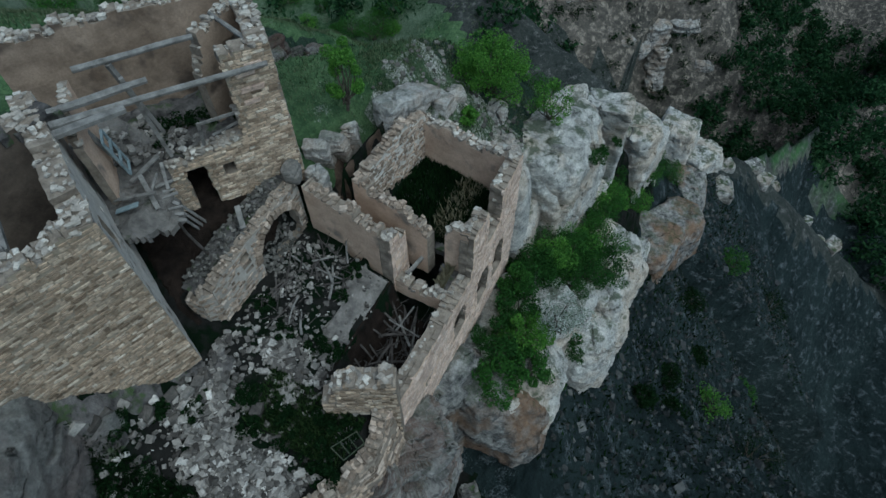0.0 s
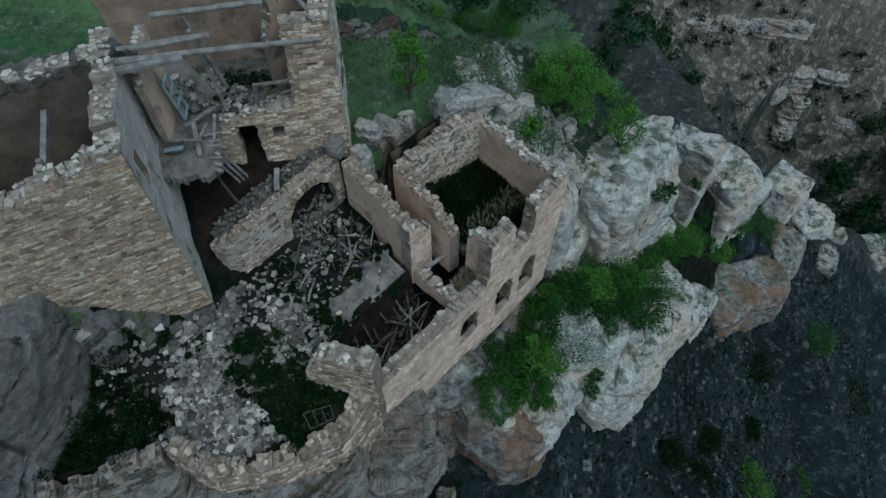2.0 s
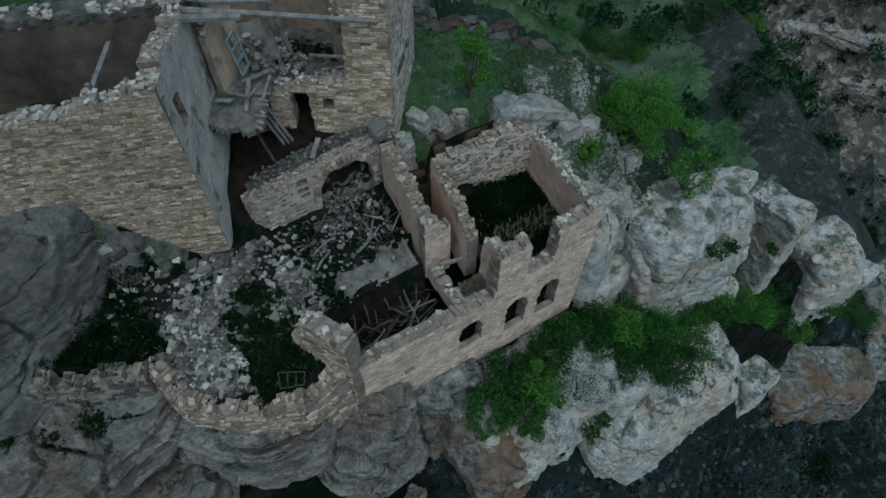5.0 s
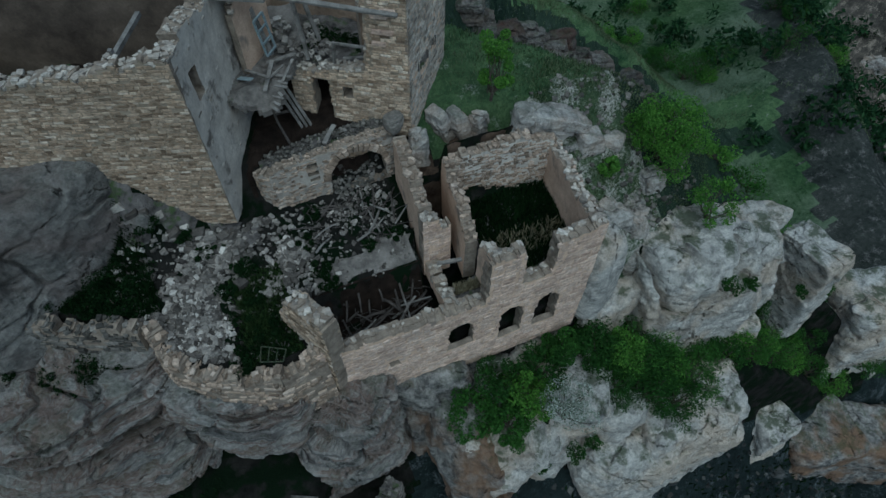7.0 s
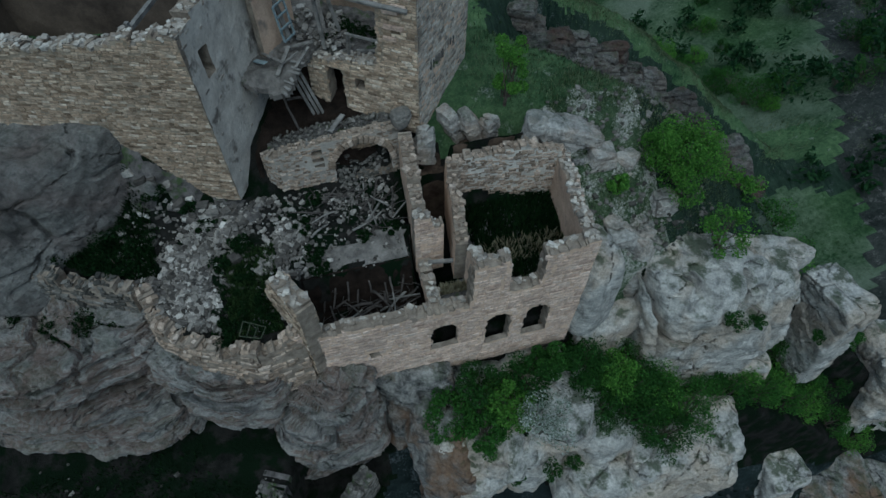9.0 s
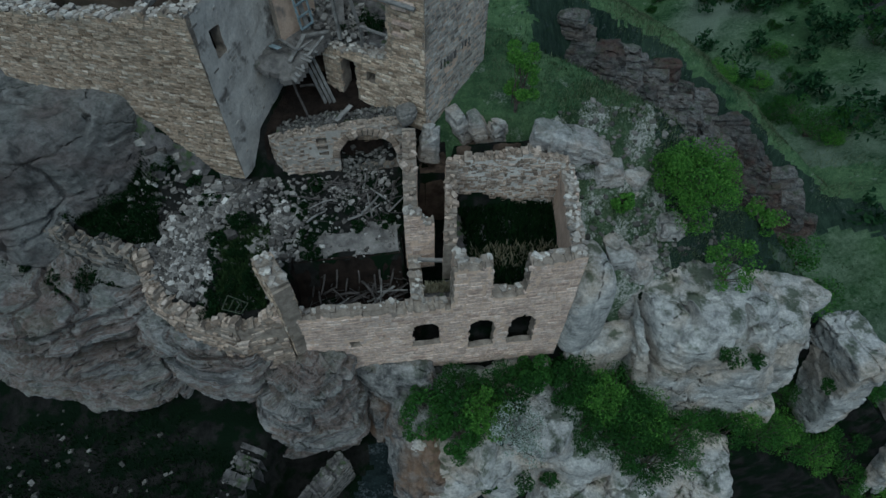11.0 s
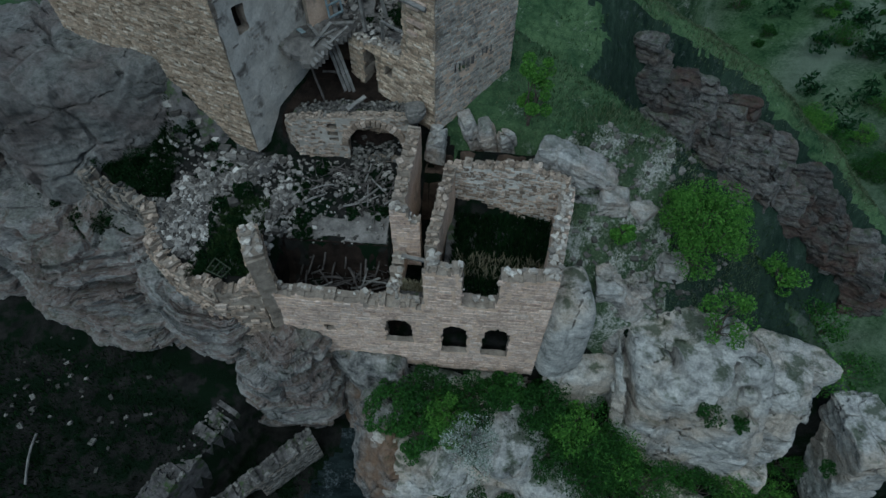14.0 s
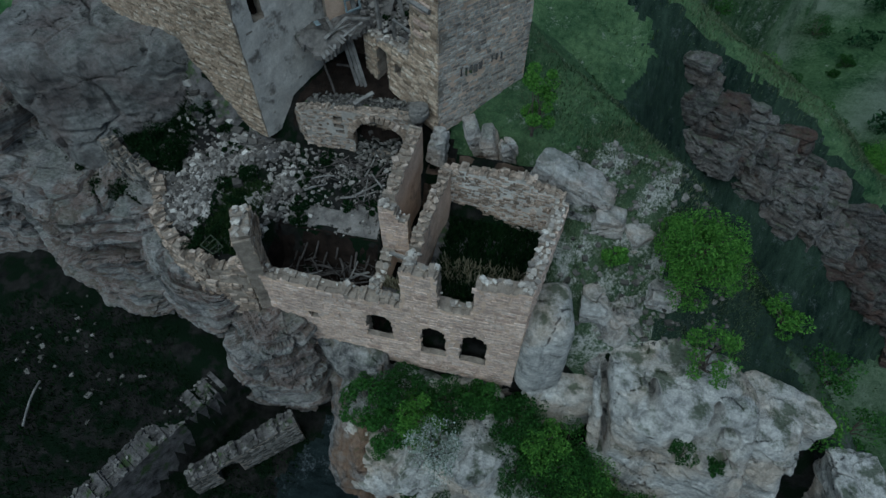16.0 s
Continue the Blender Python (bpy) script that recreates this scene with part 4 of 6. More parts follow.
def wall(name, parent, p0, p1, z0, tops, thick=0.55, holes=(), front=None, back=None, label="", seed=1, ragged=0.16, cell=0.1,
         faced=(), singles=0, single_from=0.0, stone_mat=None, course=(0.085, 0.15), cap=True, stone_len=(0.13, 0.40), batter=0.0, gaps=0.03, cap_size=(0.09, 0.25), cap_mat=None, proudness=1.0, core=None):
    """A wall from p0 to p1 (its outer side is on the right of that way), from z0 up to the line of tops (s, z), with openings through
    it, a broken top, and courses of stones on the sides named in faced."""
    rng = random.Random(seed)
    p0, p1 = np.array(p0, dtype=float), np.array(p1, dtype=float)
    ln = np.linalg.norm(p1 - p0)
    u = (p1 - p0) / ln
    inw = np.array([-u[1], u[0]])
    ts, tz = zip(*tops)
    ns, nz = int(round(ln / cell)), int(math.ceil((max(tz) + 0.3 - z0) / cell))
    sc, zc = (np.arange(ns) + 0.5) * ln / ns, z0 + (np.arange(nz) + 0.5) * cell
    blocks = np.floor(sc / 0.31 + 0.3 * np.sin(sc * 3 + seed))
    step = ragged * (hashed(blocks, blocks * 0, blocks * 0, seed) * 2 - 1) + 0.5 * ragged * (hashed(np.floor(sc / 0.17), blocks * 0, blocks * 0, seed + 1) - 0.5)
    topline = np.interp(sc, ts, tz) + step
    S, Z = np.meshgrid(sc, zc, indexing="ij")
    solid = Z < topline[:, None]
    for h in holes:
        solid &= ~h(S, Z)
    pad = np.zeros((ns + 2, nz + 2), bool)
    pad[1:-1, 1:-1] = solid
    nv = (ns + 1) * (nz + 1)
    gs, gzz = np.meshgrid(np.arange(ns + 1) * ln / ns, z0 + np.arange(nz + 1) * cell, indexing="ij")
    gs, gzz = gs.ravel(), gzz.ravel()

    def face_verts(depth, k):
        w = np.stack([gs * 2.1 + seed * 3, gzz * 2.1, 0 * gs + k], 1)
        js, jz, jn = 0.05 * vnoise(w * 2.3, seed), 0.05 * vnoise(w * 2.3 + 31, seed), 0.06 * fbm(w * 0.5, 4, seed + 3)
        inner = np.clip(np.minimum(gs, ln - gs) / 0.1, 0, 1)
        s, dd = gs + js * inner, depth + jn + (gzz - z0) * batter
        return np.stack([p0[0] + u[0] * s + inw[0] * dd, p0[1] + u[1] * s + inw[1] * dd, gzz + jz], 1)

    verts = np.concatenate([face_verts(0.0, 1.0), face_verts(thick, 7.0)])
    faces, mi = [], []
    vid = lambda i, j: i * (nz + 1) + j
    for i, j in zip(*np.nonzero(solid)):
        a, b, c, d = vid(i, j), vid(i + 1, j), vid(i + 1, j + 1), vid(i, j + 1)
        faces.append((a, b, c, d)), mi.append(1)
        faces.append((d + nv, c + nv, b + nv, a + nv)), mi.append(2)
        for di, dj, (m, n) in ((-1, 0, (d, a)), (1, 0, (b, c)), (0, -1, (a, b)), (0, 1, (c, d))):
            if not pad[i + 1 + di, j + 1 + dj]:
                faces.append((m, m + nv, n + nv, n)), mi.append(0)
    used = np.unique(np.array(faces).ravel())
    remap = np.full(2 * nv, -1)
    remap[used] = np.arange(len(used))
    faces = remap[np.array(faces)]
    ob = part(name, verts[used], faces, core or M_MORTAR, parent, label)
    ob.data.materials.append(front or M_MORTAR)
    ob.data.materials.append(back or M_MORTAR)
    ob.data.polygons.foreach_set("material_index", mi)

    def is_solid(s, z):
        i, j = int(s / ln * ns), int((z - z0) / cell)
        return 0 <= i < ns and 0 <= j < nz and solid[i, j]

    stones = []
    for side in faced:
        z = z0 + 0.02
        while z < max(tz) + 0.3:
            h = rng.uniform(*course)
            s = -rng.uniform(0, 0.2)
            while s < ln:
                l = rng.uniform(*stone_len) * (1.25 if rng.random() < 0.12 else 1)
                a, b = max(s, 0.0), min(s + l, ln)
                s += l
                if b - a < 0.09:
                    continue
                c, zm = (a + b) / 2, z + h / 2
                if not all(is_solid(q, w) for q in (a + 0.03, c, b - 0.03) for w in (z + 0.02, z + h - 0.02)):
                    if is_solid(c, z + 0.02) and is_solid(c, z + h - 0.02) and b - a > 0.2:
                        a, b = c - (b - a) * 0.24, c + (b - a) * 0.24
                    else:
                        continue
                if rng.random() < gaps:
                    continue
                proud = 0.012 + (rng.uniform(-0.004, 0.03) + (0.03 if rng.random() < 0.05 else 0)) * proudness
                wob = 0.06 * float(fbm(np.array([[c * 1.05 + seed * 1.5, zm * 1.05, 0.5 if side == "front" else 3.5]]), 4, seed + 3)[0])
                dep = (-proud + 0.06 + wob if side == "front" else thick + proud - 0.06 + wob) + (zm - z0) * batter
                stones.append((c, zm + rng.uniform(-0.012, 0.012), dep, (b - a - 0.012) * rng.uniform(0.9, 1.0), (h - 0.01) * rng.uniform(0.78, 1.0), side))
            z += h
    if stones:
        yaw = math.atan2(u[1], u[0])
        soup = Soup()
        o = ORIGIN[parent.name]
        single = 0
        for c, zm, dep, l, h, side in stones:
            k = rng.randrange(len(SHAPES))
            pos = (p0[0] + u[0] * c + inw[0] * dep, p0[1] + u[1] * c + inw[1] * dep, zm)
            turn = yaw + (math.pi if side == "back" else 0) + rng.uniform(-0.06, 0.06) * proudness
            if side == "front" and single < singles and c >= single_from:
                single += 1
                st = new("stone", shared("stone", k, stone_mat))
                st.parent = ob
                st.location = Vector(pos) - o
                st.rotation_euler = (0, rng.uniform(-0.02, 0.02), turn)
                st.scale = (l, 0.12, h)
            else:
                v, f = SHAPES[k]
                q = v * (l, 0.12, h)
                ca, sa = math.cos(turn), math.sin(turn)
                soup.add(np.stack([q[:, 0] * ca - q[:, 1] * sa, q[:, 0] * sa + q[:, 1] * ca, q[:, 2]], 1) + pos, f)
        if soup.n:
            part("masonry", soup.verts(), soup.f, stone_mat, ob, kind="stuff")
    if cap:
        soup = Soup()
        s = 0.1
        while s < ln - 0.05:
            zt = float(np.interp(s, sc, topline))
            for dd in ([0.1, thick / 2, thick - 0.12] if thick > 0.35 else [thick / 2]):
                if rng.random() < 0.75:
                    v, f = LUMPS[rng.randrange(12)]
                    sz = rng.uniform(*cap_size)
                    q = v * (sz, sz * rng.uniform(0.6, 0.9), sz * rng.uniform(0.35, 0.6))
                    a = rng.uniform(0, 6.3)
                    dd2 = dd + rng.uniform(-0.08, 0.08) + (zt - z0) * batter
                    pos = (p0[0] + u[0] * s + inw[0] * dd2, p0[1] + u[1] * s + inw[1] * dd2, zt + rng.uniform(-0.04, 0.08))
                    soup.add(np.stack([q[:, 0] * math.cos(a) - q[:, 1] * math.sin(a), q[:, 0] * math.sin(a) + q[:, 1] * math.cos(a), q[:, 2]], 1) + pos, f)
            s += rng.uniform(0.08, 0.2)
        part("broken_wall_top", soup.verts(), soup.f, cap_mat or M_GREY, ob, kind="stuff")
    return ob


# ---------------------------------------------------------------- the ruined house on the cliff edge
house = thing("ruined_house", (10.5, 6.5, -7.0), "roofless ruined stone house with arched openings on the cliff edge", "ruin")
FX = 5.0
front_holes = [arch_hole(9.9 - FX, 11.0 - FX, -5.45, -4.25), arch_hole(12.1 - FX, 13.15 - FX, -5.95, -4.3), arch_hole(13.72 - FX, 14.77 - FX, -5.95, -4.35),
               box_hole(7.45 - FX, 7.95 - FX, -4.95, -4.5), arch_hole(7.85 - FX, 9.65 - FX, -9.0, -7.55)]
FTOP = [(0, -2.1), (0.6, -2.4), (1.3, -2.6), (4.9, -2.7), (6.4, -2.75), (6.46, -0.35), (7.75, -0.4), (7.82, -2.3), (9.05, -2.3), (9.12, -0.5), (11.0, -0.35)]
wall("front_wall", house, (FX, 4.55), (16.0, 4.55), -7.5, FTOP, 0.24, front_holes, label="tan limestone front wall with three arched openings", seed=3, front=M_HOUSEPLASTER, faced=("front",), singles=300, single_from=4.3, stone_mat=M_FACADE,
     ragged=0.1, course=(0.14, 0.24), stone_len=(0.25, 0.6), gaps=0.006, cell=0.065, cap=False, proudness=0.3)
# the inner leaf, whose openings reach lower
inner_holes = [arch_hole(9.85 - FX, 11.05 - FX, -6.1, -4.2), arch_hole(12.0 - FX, 13.25 - FX, -6.6, -4.25), arch_hole(13.65 - FX, 14.85 - FX, -6.6, -4.3), box_hole(7.4 - FX, 8.0 - FX, -5.2, -4.45), arch_hole(7.85 - FX, 9.65 - FX, -9.0, -7.55)]
wall("front_wall", house, (FX, 4.79), (16.0, 4.79), -7.5, FTOP, 0.32, inner_holes, back=M_HOUSEPLASTER, label="plastered inner face of the front wall", seed=3, ragged=0.1)
wall("end_wall", house, (16.0, 4.6), (16.75, 9.1), -4.5, [(0, -0.4), (2, -0.6), (4.5, -0.55)], 0.5, back=M_HOUSEPLASTER, seed=4, faced=("front",), singles=40, stone_mat=M_FACADE, label="end wall, plastered on the inside")
wall("back_wall", house, (16.6, 9.55), (12.1, 9.9), -3.2, [(0, -0.5), (1.5, 0.1), (3.0, 0.0), (4.5, -0.4)], 0.5, back=M_GREYPLASTER, seed=5, faced=("back",), stone_mat=M_WALLTOP, gaps=0.3, course=(0.06, 0.14), stone_len=(0.08, 0.26), proudness=1.4, cap_mat=M_WALLTOP)
wall("partition_wall", house, (11.75, 6.3), (12.25, 9.7), -3.5, [(0, -1.3), (0.5, -0.9), (1.5, -0.7), (3.4, -0.3)], 0.45, front=M_HOUSEPLASTER, back=M_HOUSEPLASTER, seed=6, ragged=0.2, cap_mat=M_WALLTOP)
wall("pier_wall", house, (11.95, 4.75), (11.95, 5.75), -3.2, [(0, -0.3), (0.6, -0.5), (1.0, -1.0)], 0.45, front=M_HOUSEPLASTER, back=M_HOUSEPLASTER, seed=7)
wall("pier_wall", house, (9.95, 7.1), (11.05, 7.1), -3.6, [(0, -0.3), (0.62, -0.4), (0.68, -0.95), (1.1, -1.05)], 0.45, front=M_HOUSEPLASTER, back=M_HOUSEPLASTER, seed=14, faced=("front",), stone_mat=M_FACADE, course=(0.12, 0.2), stone_len=(0.2, 0.5), gaps=0.15, proudness=0.3, label="stub of a cross wall with dressed stones")
wall("partition_wall", house, (10.48, 7.56), (10.72, 10.7), -3.6, [(0, -0.3), (0.5, -0.15), (0.6, 0.1), (1.4, 0.05), (2.2, 0.35), (3.2, 0.6)], 0.5, front=M_HOUSEPLASTER, back=M_HOUSEPLASTER, seed=8, ragged=0.22, cap_mat=M_WALLTOP)
wall("partition_wall", house, (10.45, 5.05), (10.5, 7.2), -3.5, [(0, -2.8), (1.0, -2.9), (2.2, -2.6)], 0.5, front=M_HOUSEPLASTER, back=M_HOUSEPLASTER, seed=9)
wall("side_wall", house, (4.4, 6.45), (5.5, 4.35), -5.2, [(0, -1.7), (0.35, -1.2), (0.6, -0.6), (1.2, -0.4), (2.4, -0.35)], 0.62, seed=10, faced=("front", "back"), singles=60, stone_mat=M_TAN)
arched = wall("arched_wall", house, (5.5, 10.95), (10.35, 11.05), -2.2, [(0, 0.05), (0.5, 0.25), (2.0, 0.4), (3.2, 0.52), (4.8, 0.5)], 0.42,
              [arch_hole(2.15, 4.45, -2.5, -0.95), box_hole(1.35, 1.75, -0.2, 0.05), box_hole(1.35, 1.75, -0.5, -0.28), box_hole(1.35, 1.75, -0.85, -0.6)],
              front=M_ARCHWALL, seed=11, faced=("front",), singles=80, stone_mat=M_WALLTOP, cap_mat=M_WALLTOP, course=(0.07, 0.12), stone_len=(0.09, 0.26), gaps=0.45, ragged=0.06, cap_size=(0.05, 0.13), label="wall with a round arch and a small three-part niche")
wall("arched_wall", house, (4.98, 11.75), (5.1, 11.25), -2.2, [(0, -0.4), (0.5, -0.15)], 0.45, front=M_ARCHWALL, seed=18, faced=("front",), stone_mat=M_WALLTOP, cap_mat=M_WALLTOP, course=(0.07, 0.12), stone_len=(0.09, 0.26), gaps=0.45, cap_size=(0.05, 0.14))
wall("arched_wall", house, (5.1, 11.28), (5.55, 10.93), -2.2, [(0, -0.15), (0.55, 0.05)], 0.45, front=M_ARCHWALL, seed=12, faced=("front",), stone_mat=M_WALLTOP, cap_mat=M_WALLTOP, course=(0.07, 0.12), stone_len=(0.09, 0.26), gaps=0.45, cap_size=(0.05, 0.14))
RET = [(-6.4, 10.4, -1.9), (-3.15, 8.75, -1.8), (-0.25, 7.45, -1.7), (0.3, 5.95, -2.2), (1.65, 4.85, -2.3), (3.7, 4.05, -2.4), (5.4, 4.3, -2.2)]
for i, ((ax, ay, az), (bx, by, bz)) in enumerate(zip(RET, RET[1:])):
    ln = math.hypot(bx - ax, by - ay)
    wall("retaining_wall", house, (ax, ay), (bx, by), min(az, bz) - (1.3, 1.3, 2.6, 2.8, 2.6, 2.8)[i], [(0, az), (ln * 0.4, (az + bz) / 2 - 0.15), (ln, bz)], 0.5, seed=40 + i, faced=("front",), singles=40 if i > 1 else 0,
         stone_mat=M_DULL if i < 2 else M_WALLTOP, cap_mat=M_DULL if i < 2 else M_WALLTOP, front=M_MORTAR, batter=0.10, gaps=0.35, ragged=0.24, course=(0.07, 0.24), stone_len=(0.1, 0.4), proudness=2.2, cap_size=(0.08, 0.24))

# ---------------------------------------------------------------- the two tower houses
tower = thing("tower_house", (1.0, 12.0, -1.0), "roofless square tower house of tan stone with a small window", "house")
wall("front_wall", tower, (-4.0, 13.35), (3.9, 10.62), -1.4, [(0, 5.0), (3, 5.0), (5.5, 5.1), (7.3, 5.5), (8.4, 5.6)], 0.6, back=M_SHADEPLASTER, seed=21, faced=("front",), singles=300, single_from=5.2, stone_mat=M_TAN, ragged=0.12, gaps=0.05, front=M_TANMORTAR, course=(0.075, 0.13), stone_len=(0.12, 0.36), proudness=0.5)
wall("side_wall", tower, (3.9, 10.64), (6.5, 15.8), -1.4, [(0, 5.6), (1.5, 5.7), (4, 5.5), (5.8, 5.5)], 0.6, [box_hole(0.75, 1.3, 3.6, 4.6)], front=M_GREYPLASTER, back=M_SHADEPLASTER, seed=22, faced=("front",), stone_mat=M_GREY, gaps=0.97, proudness=0.1, cap_size=(0.06, 0.18), label="side wall with worn grey render and a small window")
# a dark sheet added in the window, standing for the shade of the room
shutter = np.array([3.9, 10.64]) + np.array([0.447, 0.894]) * 1.02
v, f = bar_verts((shutter[0] - 0.40 - 0.13, shutter[1] + 0.2 - 0.27, 4.1), (shutter[0] - 0.40 + 0.13, shutter[1] + 0.2 + 0.27, 4.1), 0.02, 0.52)
part("shutter", v, f, M_SHADEEARTH, tower, "dark sheet added inside the window in place of the unlit room")
wall("side_wall", tower, (-3.4, 17.75), (-4.0, 13.4), 0.0, [(0, 5.4), (4.3, 5.2)], 0.6, front=M_GREY, back=M_SHADEPLASTER, seed=29)
wall("cross_wall", tower, (-3.5, 17.76), (5.7, 14.4), 0.0, [(0, 5.5), (9, 5.5)], 0.7, front=M_SHADEPLASTER, back=M_SHADEPLASTER, seed=23)

# the arch's ring of stones, the recess behind it and the dark rooms under the fallen floor
for k in range(19):
    a = math.pi * (k + 0.5) / 19
    st = new("arch_stone", shared("stone", k % 10, M_WALLTOP))
    st.parent = arched
    st.location = Vector((8.8 + 1.24 * math.cos(a), 10.98, -0.95 + 1.24 * math.sin(a))) - ORIGIN[arched.name]
    st.rotation_euler, st.scale = (0, math.pi / 2 - a, 0), (0.17, 0.2, 0.26)
wall("recess_wall", house, (7.4, 11.75), (10.3, 11.75), -2.2, [(0, -0.1), (2.5, 0.1)], 0.4, front=M_MORTAR, seed=17, faced=("front",), stone_mat=M_TAN, gaps=0.2, course=(0.06, 0.13), stone_len=(0.08, 0.24))
manor = thing("tower_house", (11.0, 14.0, 0.3), "ruined stone house with a door and fallen upper floor", "house")
wall("front_wall", manor, (7.41, 13.99), (11.2, 11.35), -0.3, [(0, 2.1), (0.6, 2.2), (2.2, 2.4), (3.05, 2.5), (3.1, 5.4), (4.62, 5.6)], 0.6,
     [box_hole(0.82, 1.55, 0.0, 1.95), box_hole(2.0, 2.45, 1.2, 1.7)], back=M_PLASTER, seed=24, faced=("front",), singles=220, single_from=2.2, stone_mat=M_MANOR, ragged=0.08, front=M_TANMORTAR, course=(0.08, 0.14), proudness=0.6)
wall("side_wall", manor, (11.2, 11.36), (14.05, 14.8), -0.3, [(0, 5.6), (2, 5.7), (4.4, 5.4)], 0.6, back=M_PLASTER, seed=25, faced=("front",), stone_mat=M_GREY, ragged=0.08, front=M_HOUSEPLASTER, proudness=0.25, gaps=0.12)
wall("back_wall", manor, (13.6, 14.6), (7.5, 19.0), 0.0, [(0, 5.6), (7.5, 5.6)], 0.6, back=M_PLASTER, seed=26, faced=())
# an added wall that keeps daylight out of the space behind the door
wall("cellar_wall", manor, (5.6, 15.0), (8.3, 14.6), -0.3, [(0, 2.2), (2.7, 2.1)], 0.4, front=M_EARTH, back=M_EARTH, seed=27, cap=False)
for a, b, w, h in (((5.7, 14.15, 5.5), (10.9, 11.36, 5.0), 0.13, 0.09), ((6.0, 14.5, 5.6), (8.2, 13.2, 5.55), 0.14, 0.05), ((7.6, 15.4, 5.6), (10.3, 13.4, 5.6), 0.12, 0.09)):
    v, f = log_verts(a, b, w * 0.85, w * 0.7, int(a[0] * 31), 8, 7, 0.006)
    part("beam", v, f, M_WOOD, manor, "long weathered grey roof beam")
wall("inner_wall", manor, (10.2, 13.6), (12.9, 13.5), 2.2, [(0, 4.2), (0.5, 5.4), (2.7, 5.6)], 0.4, [box_hole(1.2, 1.95, 2.4, 4.7)], front=M_PLASTER, back=M_PLASTER, seed=28)
wall("inner_wall", manor, (6.0, 13.9), (7.3, 15.3), 2.2, [(0, 4.5), (0.4, 5.2), (1.9, 5.4)], 0.25, front=M_HOUSEPLASTER, back=M_PLASTER, seed=30, label="tan plastered inner wall beside the tower")
for a, b in (((11.0, 12.0, 5.5), (11.6, 13.9, 5.5)), ((11.9, 12.4, 5.5), (12.3, 13.8, 5.5))):
    v, f = log_verts(a, b, 0.08, 0.07, int(a[0] * 17), 7, 5, 0.01)
    part("joist", v, f, M_WOOD, manor, "short grey joist across the corner room")
# larger flat blocks high in the corner of the house
for s0, z, l, h in ((3.1, 4.75, 0.6, 0.13), (3.15, 4.2, 0.75, 0.15), (3.0, 3.75, 0.5, 0.13), (3.4, 5.0, 0.5, 0.12)):
    d0 = np.array([0.8204, -0.5718])
    st = new("stone", shared("stone", int(z * 7) % 10, M_FACADE))
    st.parent = manor
    st.location = Vector((7.9 + d0[0] * s0, 13.65 + d0[1] * s0, z)) + Vector((-0.5718, -0.8204, 0)) * 0.02 - ORIGIN[manor.name]
    st.rotation_euler, st.scale = (0, 0, math.atan2(d0[1], d0[0])), (l, 0.16, h)


# ---------------------------------------------------------------- fallen stones in the courtyard
rng = random.Random(77)


def heap(x, y):
    """How thick the stones lie: two banks, with the green floor of the yard between them."""
    g = lambda cx, cy, rx, ry: math.exp(-((x - cx) / rx) ** 2 - ((y - cy) / ry) ** 2)
    t = float(vnoise(np.array([[x * 0.9, y * 0.9, 0.3]]), 4)[0])
    return (0.6 * g(1.5, 7.6, 0.95, 1.9) + 0.5 * g(2.6, 10.2, 1.5, 0.7) + 1.3 * g(5.2, 9.0, 0.8, 1.2) + 0.7 * g(4.9, 7.6, 0.5, 1.1) + 0.5 * g(2.4, 9.5, 1.4, 0.6) + 0.4 * g(7.6, 9.6, 1.6, 0.9) + 0.5 * g(8.6, 10.9, 0.7, 0.6)) * max(0.05, 0.42 + 1.25 * t) + 0.04


def free(x, y):
    """Whether a loose stone can lie there, clear of the walls."""
    if x + 0.69 * y < 8.5 and x > 3.3 and y < 7.0 and (y - 7.1) / (4.5 - 7.1) > 0 and abs((x - 4.4) - (6.45 - y) * 0.52) < 0.6:
        return False
    return True


placed = 0
singles = 0
soup = Soup()
while placed < 3900:
    x, y = rng.uniform(-0.8, 9.8), rng.uniform(5.2, 11.6)
    if y < np.interp(x, EDGE_X, EDGE_Y) + 0.55 or rng.random() > heap(x, y) or not free(x, y):
        continue
    if (x > 5.3 and y < 7.1) or (y > 10.75 and not 7.8 < x < 9.8):
        continue
    placed += 1
    sz = rng.choice((0.05, 0.05, 0.06, 0.07, 0.08, 0.09, 0.10, 0.12, 0.14, 0.17, 0.21)) * rng.uniform(0.7, 1.1) * (0.8 if x > 6 else 1)
    z = ground_z(x, y) + 0.2 * min(heap(x, y), 1.2) * rng.random() + sz * 0.2
    dim = (sz * rng.uniform(1.0, 1.6), sz * rng.uniform(0.7, 1.1), sz * rng.uniform(0.6, 0.95))
    rot = Euler((rng.uniform(-0.6, 0.6), rng.uniform(-0.6, 0.6), rng.uniform(0, 6.3)))
    k = rng.randrange(12)
    if sz > 0.165 and singles < 290:
        singles += 1
        st = new("fallen_stone", shared("lump", k, M_RUBBLE))
        st.location, st.rotation_euler, st.scale = (x, y, z), rot, dim
        tagged(st, "broken pale limestone block lying in the yard", "stone", "fallen stones in the yard")
    else:
        v, f = LUMPS[k]
        m = np.array(rot.to_matrix())
        soup.add((v * dim) @ m.T + (x, y, z), f)
tagged(part("rubble", soup.verts(), soup.f, M_RUBBLE), "loose pale limestone rubble over the yard", "rubble", kind="stuff")
